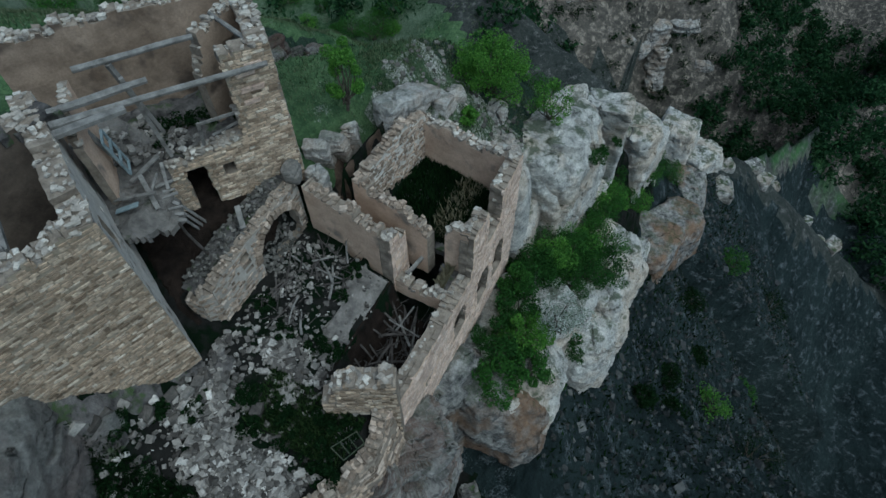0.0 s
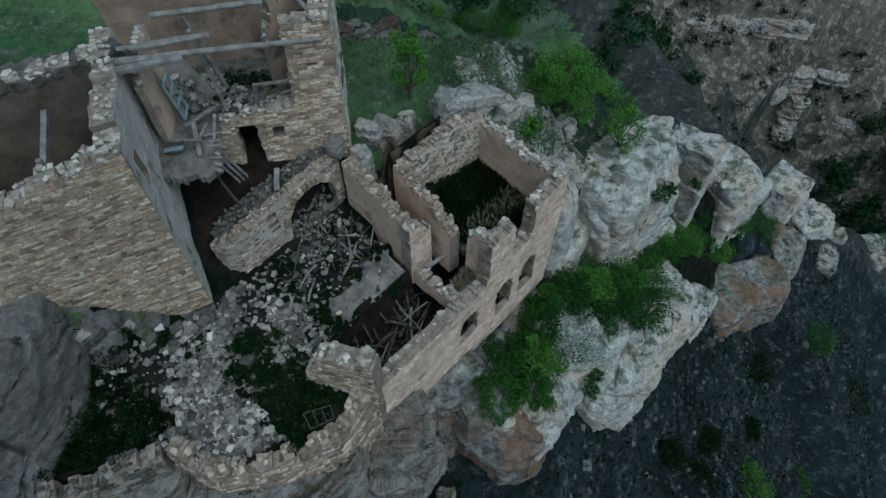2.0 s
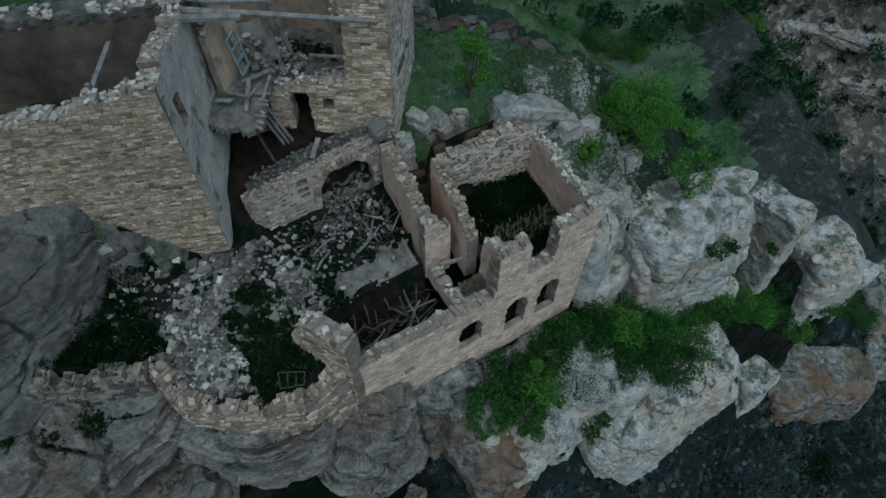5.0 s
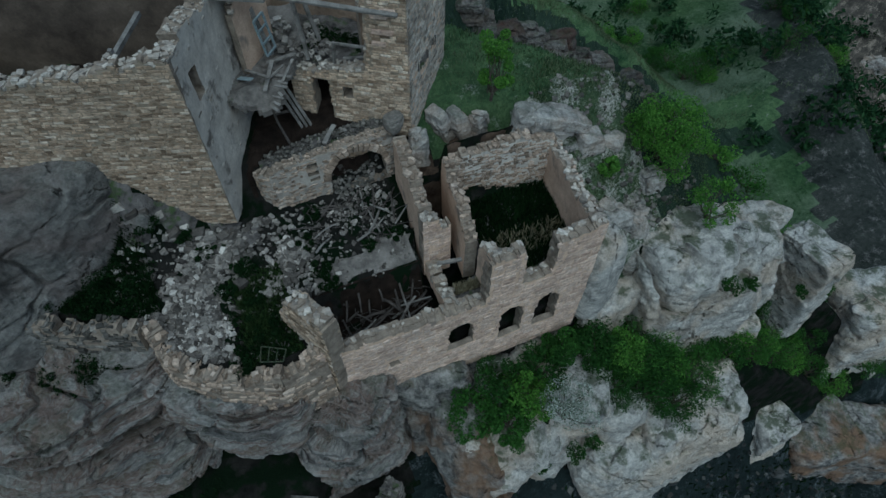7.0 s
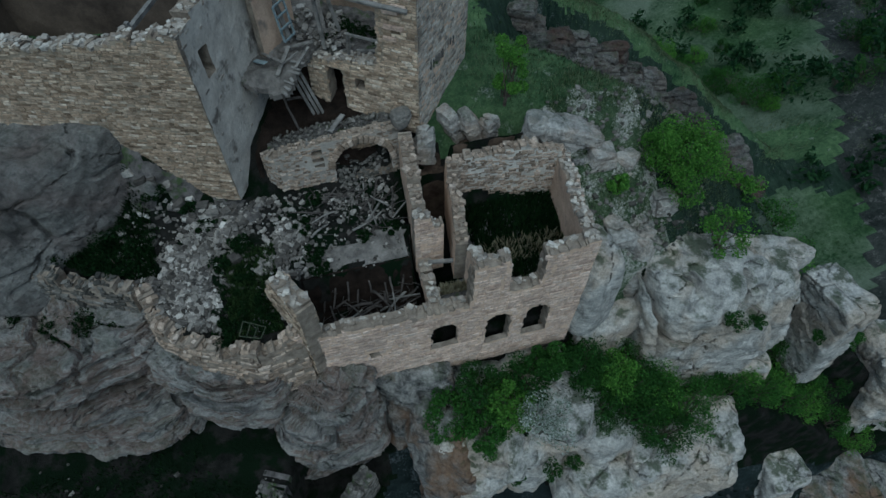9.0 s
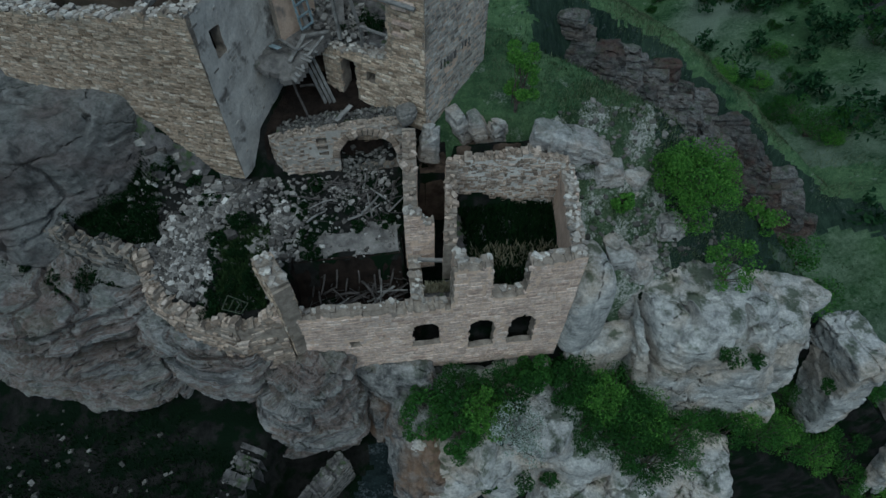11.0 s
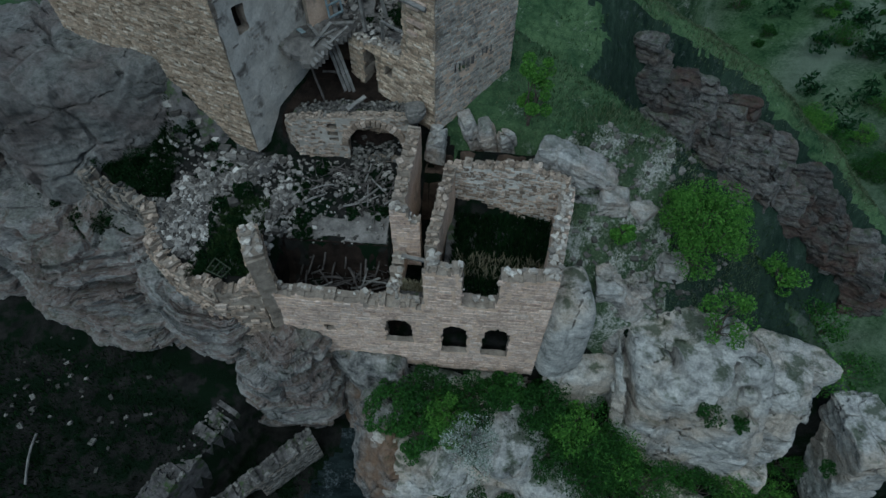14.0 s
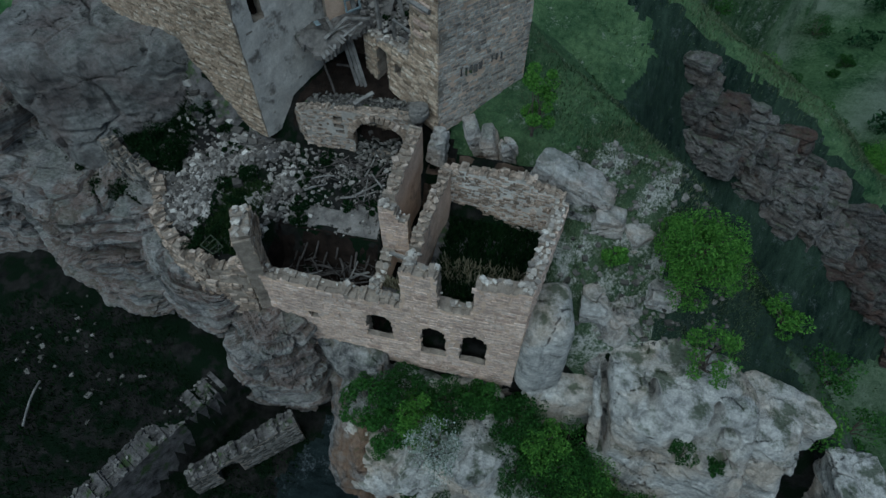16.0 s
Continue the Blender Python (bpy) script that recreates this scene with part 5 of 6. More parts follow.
for x, y, sz in ((3.45, 8.25, 0.42), (3.3, 10.3, 0.4)):
    st = new("fallen_stone", shared("lump", 3, M_RUBBLE))
    st.location, st.scale, st.rotation_euler = (x, y, ground_z(x, y) + 0.16), (sz, sz * 0.75, sz * 0.7), (0.1, 0.1, 0.4)
    tagged(st, "large squared pale limestone block lying in the yard", "stone", "fallen stones in the yard")
# the row of large stones along the tower's foot
for i in range(13):
    x = -0.6 + 0.34 * i
    y = 11.97 - 0.344 * x - 0.45 - rng.uniform(0, 0.25)
    sz = rng.uniform(0.22, 0.4)
    st = new("fallen_stone", shared("lump", i % 12, M_RUBBLE))
    st.location, st.scale, st.rotation_euler = (x, y, ground_z(x, y) + 0.12), (sz * 1.2, sz * 0.8, sz * 0.7), (rng.uniform(-0.3, 0.3), rng.uniform(-0.3, 0.3), rng.uniform(-0.6, 0.2))
    tagged(st, "large grey stone in a row along the tower's foot", "stone", "stones along the tower foot")
# stones below the cliff and on the slopes
soup = Soup()
for _ in range(420):
    if rng.random() < 0.13:
        x, y = rng.gauss(-4.5, 2.2), rng.gauss(2.6, 1.8)
    else:
        x, y = rng.uniform(16.8, 24), rng.uniform(5.5, 12)
    sz = rng.uniform(0.05, 0.2)
    v, f = LUMPS[rng.randrange(12)]
    m = np.array(Euler((rng.uniform(-0.6, 0.6), rng.uniform(-0.6, 0.6), rng.uniform(0, 6.3))).to_matrix())
    soup.add((v * (sz * 1.3, sz, sz * 0.7)) @ m.T + (x, y, ground_z(x, y) + sz * 0.1), f)
tagged(part("scattered_stones", soup.verts(), soup.f, M_DULL), "small grey stones scattered over the slopes", "stones", kind="stuff")

# ---------------------------------------------------------------- fallen timbers
TIMBER = "fallen grey roof timber lying in the broken vault"
for i in range(28):
    x, y = rng.uniform(6.2, 9.8), rng.uniform(5.6, 6.8)
    a = rng.gauss(0.3, 0.9)
    ln = rng.uniform(0.7, 2.2)
    z = -4.35 + rng.uniform(0, 0.45)
    p = (x - ln / 2 * math.cos(a), min(max(y - ln / 2 * math.sin(a), 5.2), 6.9), z + rng.uniform(-0.2, 0.3))
    q = (x + ln / 2 * math.cos(a), min(max(y + ln / 2 * math.sin(a), 5.2), 6.9), z + rng.uniform(-0.2, 0.5))
    p, q = [(min(max(c[0], 5.9), 9.9), c[1], c[2]) for c in (p, q)]
    v, f = log_verts(p, q, rng.uniform(0.03, 0.065), rng.uniform(0.025, 0.05), 100 + i)
    solo("timber", (x, y, z), v, f, M_DARKWOOD if i % 4 else M_WOOD, TIMBER, "timber", "fallen timbers")
for i in range(8):
    x = 6.3 + 0.45 * i + rng.uniform(-0.1, 0.1)
    v, f = log_verts((x, 7.2, -2.95 - rng.uniform(0, 0.2)), (x + rng.uniform(-0.35, 0.35), 6.7 - rng.uniform(0, 0.3), -3.5 - rng.uniform(0, 0.8)), 0.045, 0.035, 140 + i)
    solo("timber", (x, 6.8, -4.9), v, f, M_DARKWOOD, "broken joist end hanging from the earth bank", "timber", "fallen timbers")
for i in range(22):
    x, y = rng.uniform(6.2, 9.6), rng.uniform(7.9, 10.4)
    a, ln = rng.uniform(0, 3.1), rng.uniform(0.5, 1.7)
    z = ground_z(x, y) + 0.12
    v, f = log_verts((x, y, z), (x + ln * math.cos(a), min(y + ln * math.sin(a), 10.8), z + rng.uniform(0.0, 0.3)), rng.uniform(0.025, 0.06), 0.03, 160 + i)
    solo("timber", (x, y, z - 0.1), v, f, M_DARKWOOD if i % 3 else M_WOOD, "grey broken rafter lying on the rubble", "timber", "fallen timbers")
soup = Soup()
for i in range(170):
    x, y = (rng.uniform(6.0, 9.9), rng.uniform(5.4, 6.9)) if i < 110 else (rng.uniform(6.2, 9.6), rng.uniform(8.2, 10.4))
    z = ground_z(x, y) + rng.uniform(0.02, 0.3)
    a, ln = rng.uniform(0, 6.3), rng.uniform(0.25, 0.9)
    v, f = log_verts((x, y, z), (x + ln * math.cos(a), y + ln * math.sin(a) * 0.6, z + rng.uniform(-0.1, 0.35)), 0.018, 0.012, 300 + i, 4, 3)
    soup.add(v, f)
tagged(part("twigs", soup.verts(), soup.f, M_DARKWOOD), "thin grey sticks and laths among the debris", "sticks", kind="stuff")
v, f = bar_verts((10.35, 6.75, -2.55), (11.75, 6.55, -2.6), 0.07, 0.05)
solo("lintel", (11.0, 6.65, -2.65), v, f, M_WOOD, "weathered wooden lintel across the narrow passage", "lintel")
v, f = log_verts((-4.9, 0.6, -9.2), (-4.4, -1.4, -9.2), 0.06, 0.05, 200)
solo("timber", (-4.6, -0.4, -9.4), v, f, M_WOOD, "pale pole lying on the overgrown lower floor", "timber")


# ---------------------------------------------------------------- between and inside the tower houses
def patch(name, parent, x0, x1, y0, y1, z, relief, material, keep, thick=0.3, seed=0, step=0.16, label="", taper=0.0):
    """A broken floor of earth and boards: a rough slab over the part of a rectangle that keep allows."""
    nx, ny = int((x1 - x0) / step), int((y1 - y0) / step)
    X, Y = np.meshgrid(np.linspace(x0, x1, nx + 1), np.linspace(y0, y1, ny + 1), indexing="ij")
    Zt = np.array([z(a, b) for a, b in zip(X.ravel(), Y.ravel())]) + relief * fbm2(X.ravel() * 1.9, Y.ravel() * 1.9, 4, seed)
    top = np.stack([X.ravel(), Y.ravel(), Zt], 1)
    bot = top - (0, 0, thick)
    ok = np.array([[keep((X[i, j] + X[i + 1, j]) / 2, (Y[i, j] + Y[i, j + 1]) / 2) for j in range(ny)] for i in range(nx)])
    if taper:
        # the rim sinks into the ground
        full = np.zeros((nx + 1, ny + 1))
        full[:-1, :-1] += ok
        full[1:, :-1] += ok
        full[:-1, 1:] += ok
        full[1:, 1:] += ok
        rim = ((full > 0) & (full < 4)).ravel()
        top[rim, 2] -= taper
        top[rim, :2] += 0.05 * np.stack([np.sin(top[rim, 0] * 37), np.cos(top[rim, 1] * 41)], 1)
        bot = top - (0, 0, thick)
    n = len(top)
    vid = lambda i, j: i * (ny + 1) + j
    faces = []
    for i in range(nx):
        for j in range(ny):
            if not ok[i, j]:
                continue
            a, b, c, d = vid(i, j), vid(i + 1, j), vid(i + 1, j + 1), vid(i, j + 1)
            faces += [(a, b, c, d), (d + n, c + n, b + n, a + n)]
            for di, dj, (m, o) in ((-1, 0, (d, a)), (1, 0, (b, c)), (0, -1, (a, b)), (0, 1, (c, d))):
                if not (0 <= i + di < nx and 0 <= j + dj < ny and ok[i + di, j + dj]):
                    faces.append((m, m + n, o + n, o))
    used = np.unique(np.array(faces).ravel())
    remap = np.full(2 * n, -1)
    remap[used] = np.arange(len(used))
    return part(name, np.concatenate([top, bot])[used], remap[np.array(faces)], material, parent, label)


def right_of(x, y, ax, ay, bx, by):
    return (bx - ax) * (y - ay) - (by - ay) * (x - ax) < 0


def fallen(x, y):
    return 2.4 + 0.35 * max(0, y - 14.2) - 0.45 * max(0, 13.0 - y)


def on_fallen(x, y):
    """Whether the sagging floor reaches there: between the tower and the door, with a torn edge that droops to a tip."""
    lip = 12.65 - 0.46 * (x - 5.2) if x < 6.5 else 12.05 + 1.45 * (x - 6.5)
    return right_of(x, y, 3.9, 10.64, 6.5, 15.8) and y > lip + 0.1 * math.sin(x * 9)


patch("collapsed_floor", manor, 4.9, 8.4, 11.9, 16.5, fallen, 0.2, M_BANK, on_fallen, 0.22, 4, step=0.12, label="sagging earth floor heaped with stones and boards")
patch("upper_floor", manor, 7.9, 13.2, 12.2, 18.2, lambda x, y: 2.25, 0.25, M_DEBRIS,
      lambda x, y: not right_of(x, y, 8.2, 13.9, 11.3, 11.8) and not right_of(x, y, 11.2, 11.36, 14.05, 14.8) and not right_of(x, y, 13.6, 14.9, 7.5, 19.2), 0.3, 5, label="overgrown earth floor with rubble")
soup = Soup()
for _ in range(620):
    x, y = rng.uniform(5.0, 9.2), rng.uniform(12.1, 16.0)
    if (x < 7.6 and not on_fallen(x, y)) or not right_of(x, y, 3.9, 10.64, 6.5, 15.8) or right_of(x, y, 8.2, 13.9, 11.3, 11.8) or right_of(x, y, 11.2, 11.36, 14.05, 14.8):
        continue
    zz = fallen(x, y) if x < 8 else 2.35
    v, f = LUMPS[rng.randrange(12)]
    sz = rng.uniform(0.05, 0.2) * (1.4 if rng.random() < 0.08 else 1)
    m = np.array(Euler((rng.uniform(-0.6, 0.6), rng.uniform(-0.6, 0.6), rng.uniform(0, 6.3))).to_matrix())
    soup.add((v * (sz * 1.4, sz, sz * 0.6)) @ m.T + (x, y, zz + rng.uniform(0, 0.2)), f)
for i in range(7):
    x, y = 6.5 + 0.11 * i, 12.05 + 0.16 * i
    j = rng.uniform(-0.14, 0.14)
    v, f = bar_verts((x - 0.2 - j, y + 0.16 + j, fallen(x, y) + 0.12), (x + 0.08 + j, y - 0.06 + 0.5 * j, fallen(x, y) + 0.07 + 0.3 * j), rng.uniform(0.035, 0.07), 0.02)
    solo("broken_board", (x, y, fallen(x, y)), v, f, M_WOOD, "pale broken board end at the edge of the fallen floor", "plank", "broken board ends")
part("floor_rubble", soup.verts(), soup.f, M_RUBBLE, manor, kind="stuff")
for i, (a, b, w, h, mat) in enumerate((
        ((6.6, 13.0, 2.75), (7.2, 14.1, 2.9), 0.07, 0.02, M_WOOD), ((7.3, 13.2, 2.9), (7.9, 13.9, 3.3), 0.05, 0.02, M_WOOD), ((6.2, 14.3, 2.7), (6.9, 13.2, 3.0), 0.06, 0.02, M_WOOD),
        ((7.0, 14.4, 2.8), (8.1, 14.2, 2.9), 0.08, 0.02, M_WOOD), ((5.9, 13.9, 2.4), (6.3, 13.3, 2.3), 0.09, 0.02, M_BLUEWOOD), ((6.9, 13.5, 2.85), (7.5, 13.7, 3.2), 0.04, 0.02, M_WOOD))):
    a, b = [(p[0] - 0.3, p[1] - 0.3, fallen(p[0] - 0.3, p[1] - 0.3) + 0.12 + 0.25 * k) for k, p in enumerate((a, b))]
    v, f = bar_verts(a, b, w, h)
    solo("plank", a, v, f, mat, "loose grey plank lying on the fallen floor", "plank", "loose planks")
for a, b, r in (((6.62, 11.95, -0.3), (6.42, 12.2, 2.0), 0.05), ((6.4, 13.25, 0.9), (7.3, 13.2, 0.8), 0.06)):
    v, f = log_verts(a, b, r, r * 0.9, int(a[0] * 10))
    part("prop", v, f, M_DARKWOOD, manor, "leaning grey wooden prop")
for a, b, w, h in (((9.0, 13.15, 3.35), (10.2, 12.3, 3.35), 0.04, 0.04), ((9.0, 13.2, 2.5), (9.05, 13.1, 3.4), 0.05, 0.05), ((8.2, 13.9, 2.4), (8.0, 14.0, 5.5), 0.06, 0.06), ((8.9, 14.9, 2.4), (8.3, 14.8, 5.5), 0.07, 0.07),
                   ((7.0, 14.4, 2.6), (6.5, 14.9, 5.3), 0.09, 0.05), ((9.3, 13.0, 2.75), (10.1, 12.45, 2.95), 0.03, 0.03)):
    v, f = bar_verts(a, b, w, h)
    part("post", v, f, M_WOOD, manor, "grey wooden post")
def lay(name, x0, x1, y0, y1, material, keep, label, seed, lift=0.05, relief=0.1):
    ob = patch(name, None, x0, x1, y0, y1, lambda x, y: ground_z(x, y) + lift, relief, material, keep, 0.3, seed, label=label, taper=lift + 0.06)
    return tagged(ob, label, "earth", kind="structure")


edge = lambda x, y, s: 0.35 * float(vnoise(np.array([[x * 1.3, y * 1.3, s]]), 6)[0])
lay("yard_floor", -1.6, 10.0, 5.0, 11.0, M_SHADESOIL, lambda x, y: y > np.interp(x, EDGE_X, EDGE_Y) + 0.35 and not (x > 5.3 and y < 8.0), "dark overgrown soil of the yard, shade in its colour", 26, 0.02, 0.05)
lay("stony_ground", -0.6, 6.6, 5.2, 10.9, M_GRAVEL, lambda x, y: heap(x, y) > 0.16 and y > np.interp(x, EDGE_X, EDGE_Y) + 0.5 and not (x > 5.2 and y < 7.6), "grey gravel and crushed mortar under the fallen stones", 29, 0.05, 0.08)
lay("earth_bank", 5.6, 10.0, 6.9, 8.7, M_BANK, lambda x, y: y > 7.1 + 0.3 * edge(x, y, 4) and y < 8.25 + edge(x, y, 1) and x > 5.7 + edge(x, y, 2), "bare grey earth bank above the broken vault", 21)
lay("pit_floor", 5.3, 10.4, 4.95, 7.3, M_SHADEEARTH, lambda x, y: True, "dark earth and rotten wood in the broken vault, shade in its colour", 27, 0.02, 0.06)
lay("foot_slope", -2.4, 4.6, 9.6, 12.9, M_DEBRIS, lambda x, y: y < 11.97 - 0.344 * x + 0.25 and y > 10.5 - 0.25 * (x - 1) + edge(x, y, 7) * 1.5, "stony earth slope at the foot of the tower", 28, 0.08, 0.35)
# black void under the fallen floor: its shade is in the earth's colour
lay("bare_earth", 4.6, 11.2, 11.3, 14.9, M_SHADEEARTH, lambda x, y: right_of(x, y, 3.9, 10.64, 6.5, 15.8) and (y > 11.95 or 7.7 < x < 9.6 or x < 5.1), "bare brown earth between the ruined houses, blackened for the void's shade", 22)
lay("bare_earth", 8.0, 13.5, 12.0, 18.0, M_SHADEEARTH, lambda x, y: not right_of(x, y, 8.2, 13.9, 11.3, 11.8) and not right_of(x, y, 11.2, 11.36, 14.05, 14.8), "earth floor inside the ruined house, shade in its colour", 23)
lay("bare_earth", 10.7, 16.2, 9.9, 12.0, M_EARTH, lambda x, y: y > 10.2 + 0.2 * edge(x, y, 5) and y < 11.75 - 0.2 * (x - 11) + edge(x, y, 3), "brown eroded earth under the ledge", 24, relief=0.25)
lay("bare_earth", -3.0, 4.4, 11.0, 16.5, M_SHADEEARTH, lambda x, y: y > 11.6 - 0.344 * (x - 1.0) + 0.4 and not right_of(x, y, 3.9, 10.64, 6.5, 15.8), "earth floor inside the roofless tower, shade in its colour", 25)
patch("room_floor", house, 12.0, 16.4, 5.05, 9.7, lambda x, y: -2.72, 0.12, M_DEBRIS, lambda x, y: True, 0.35, 11, label="earth floor of the roofless room")
patch("vault_top", house, 10.35, 11.9, 5.05, 6.35, lambda x, y: -2.85, 0.12, M_DEBRIS, lambda x, y: y < 5.7 + 0.12 * math.sin(x * 4), 0.3, 12, label="stub of the broken vault with dry grass")
for i, x in enumerate((6.85, 7.03, 7.2)):
    v, f = bar_verts((x + 0.45, 13.0, 0.15), (x - 0.15, 13.5, 2.0), 0.07, 0.015)
    solo("plank", (x, 13.0, 0.2), v, f, M_WOOD, "grey board leaning under the fallen floor beside the door", "plank", "leaning boards")
# the old window frame left hanging against the plastered wall
frame_ob = thing("window_frame", (6.6, 14.1, 2.9), "broken faded blue window frame leaning on the wall", "window frame")
for a, b in (((6.35, 13.85, 2.8), (6.2, 14.0, 4.1)), ((6.75, 14.35, 2.8), (6.6, 14.5, 4.1)), ((6.35, 13.85, 2.8), (6.75, 14.35, 2.8)), ((6.2, 14.0, 4.1), (6.6, 14.5, 4.1)), ((6.3, 13.9, 3.25), (6.7, 14.4, 3.25)), ((6.25, 13.95, 3.7), (6.65, 14.45, 3.7))):
    a, b = [(p[0] + 0.45, p[1] + 0.2, p[2]) for p in (a, b)]
    v, f = bar_verts(a, b, 0.035, 0.03)
    part("bar", v, f, M_BLUEWOOD, frame_ob)
# the post and boards left standing in the open room of the tower
for a, b, w in (((2.5, 12.1, 3.0), (2.45, 12.0, 5.5), 0.06), ((2.5, 12.0, 5.3), (3.4, 13.6, 5.5), 0.07), ((2.2, 12.1, 3.2), (2.3, 12.2, 5.2), 0.05)):
    v, f = bar_verts(a, b, w, w)
    part("post", v, f, M_WOOD, tower, "grey wooden post")
patch("roof_remnant", tower, 0.3, 6.2, 14.0, 17.5, lambda x, y: 5.6, 0.15, M_DEBRIS, lambda x, y: 0 < (x - 5.9) * 0.342 + (y - 14.3) * 0.94 < 0.95, 0.25, 8, label="strip of flat earth roof grown with grass")
v, f = bar_verts((5.1, 14.1, 5.45), (7.1, 12.95, 5.5), 0.13, 0.06)
part("beam", v, f, M_WOOD, tower, "weathered grey roof beam")

# ---------------------------------------------------------------- the lower ruin under the cliff
lower = thing("lower_ruin", (4.5, 0.3, -12.0), "overgrown remains of stone walls below the cliff", "ruin")
wall("low_wall", lower, (2.9, -1.7), (6.7, 1.9), -13.0, [(0, -11.2), (2.5, -10.9), (5.2, -10.6)], 0.75, [arch_hole(1.2, 2.2, -13, -11.75)], seed=31, faced=("front", "back"), stone_mat=M_DULL, cap_mat=M_DULL, singles=40, ragged=0.16, core=M_DEBRIS)
wall("low_wall", lower, (0.0, -4.2), (3.3, 2.4), -13.2, [(0, -9.5), (4, -9.4), (7.4, -9.3)], 1.1, seed=32, front=M_DEBRIS, back=M_DEBRIS, cap_size=(0.06, 0.2), cap_mat=M_DULL, ragged=0.16, core=M_DEBRIS)

# ---------------------------------------------------------------- the arched wall's filled back, and small things
patch("fill_behind_arch", house, 5.3, 10.5, 11.25, 12.35, lambda x, y: np.interp(x, [5.2, 6.0, 7.5, 10.5], [-0.25, 0.05, 0.3, 0.38]) - 0.25 * max(0, y - 11.9), 0.2, M_DEBRIS, lambda x, y: True, 0.5, 31, label="earth and rubble heaped behind the arched wall")
soup = Soup()
for _ in range(300):
    x, y = rng.uniform(5.4, 10.4), rng.uniform(11.2, 12.3)
    sz = rng.uniform(0.04, 0.12)
    v, f = LUMPS[rng.randrange(12)]
    m = np.array(Euler((rng.uniform(-0.6, 0.6), rng.uniform(-0.6, 0.6), rng.uniform(0, 6.3))).to_matrix())
    soup.add((v * (sz * 1.3, sz, sz * 0.7)) @ m.T + (x, y, float(np.interp(x, [5.2, 6.0, 7.5, 10.5], [-0.25, 0.05, 0.3, 0.38])) - 0.25 * max(0, y - 11.9) + rng.uniform(0, 0.14)), f)
patch("arch_fill", house, 7.55, 10.1, 10.6, 11.8, lambda x, y: -2.0 + 0.8 * (y - 10.6), 0.2, M_EARTHFILL, lambda x, y: y > 11.0 or abs(x - 8.8) < 1.0, 0.4, 33, label="tan earth and small stones filling the arch")
for _ in range(230):
    x, y = rng.uniform(7.75, 9.8), rng.uniform(10.6, 11.7)
    sz = rng.uniform(0.04, 0.13)
    v, f = LUMPS[rng.randrange(12)]
    soup.add(v * (sz * 1.3, sz, sz * 0.8) + (x, y, -2.0 + 0.8 * (y - 10.6) + rng.uniform(-0.05, 0.16)), f)
part("wall_rubble", soup.verts(), soup.f, M_DULL, house, kind="stuff")
v, f = bar_verts((7.75, 11.3, 0.62), (8.35, 12.0, 0.75), 0.09, 0.025)
solo("plank", (7.75, 11.3, 0.6), v, f, M_WOOD, "grey plank lying on top of the arched wall", "plank")
v, f = rock_verts((10.45, 11.25, 0.75), (0.34, 0.3, 0.3), 20, 9, 4, 0.3)
solo("stone_block", (10.45, 11.25, 0.45), v, f, M_RUBBLE, "pale squared stone block on the end of the arched wall", "stone")
bed = thing("iron_frame", (3.85, 5.15, -2.15), "rusty green iron bed frame lying among weeds", "bed frame")
for a, b in (((3.5, 5.6, -2.05), (4.25, 5.15, -2.0)), ((3.35, 5.05, -2.05), (4.05, 4.75, -2.0)), ((3.5, 5.6, -2.05), (3.35, 5.05, -2.05)), ((4.25, 5.15, -2.0), (4.05, 4.75, -2.0)), ((3.75, 5.45, -2.04), (3.58, 4.95, -2.04)), ((4.0, 5.3, -2.02), (3.82, 4.85, -2.02))):
    v, f = log_verts(a, b, 0.022, 0.022, 3, 6, 2, 0.0)
    part("rail", v, f, M_RUST, bed)


# ---------------------------------------------------------------- plants
def leaf_cloud(rng, n, size, inside, squash=1.0):
    """n small bent leaves at the places that inside() draws."""
    P = np.array([inside() for _ in range(n)])
    a = np.array([[rng.gauss(0, 1) for _ in range(3)] for _ in range(n)])
    a /= np.linalg.norm(a, axis=1)[:, None]
    b = np.array([[rng.gauss(0, 1) for _ in range(3)] for _ in range(n)])
    b -= a * (a * b).sum(1)[:, None]
    b /= np.linalg.norm(b, axis=1)[:, None]
    c = np.cross(a, b)
    s = np.array([rng.uniform(0.6, 1.4) for _ in range(n)])[:, None] * size
    v = np.stack([P - a * s, P + b * s * 0.45 + c * s * 0.12, P + a * s, P - b * s * 0.45 + c * s * 0.12], 1).reshape(-1, 3)
    i = np.arange(n)[:, None] * 4
    f = np.concatenate([i + [[0, 1, 2]], i + [[0, 2, 3]]], 0)
    return v, f


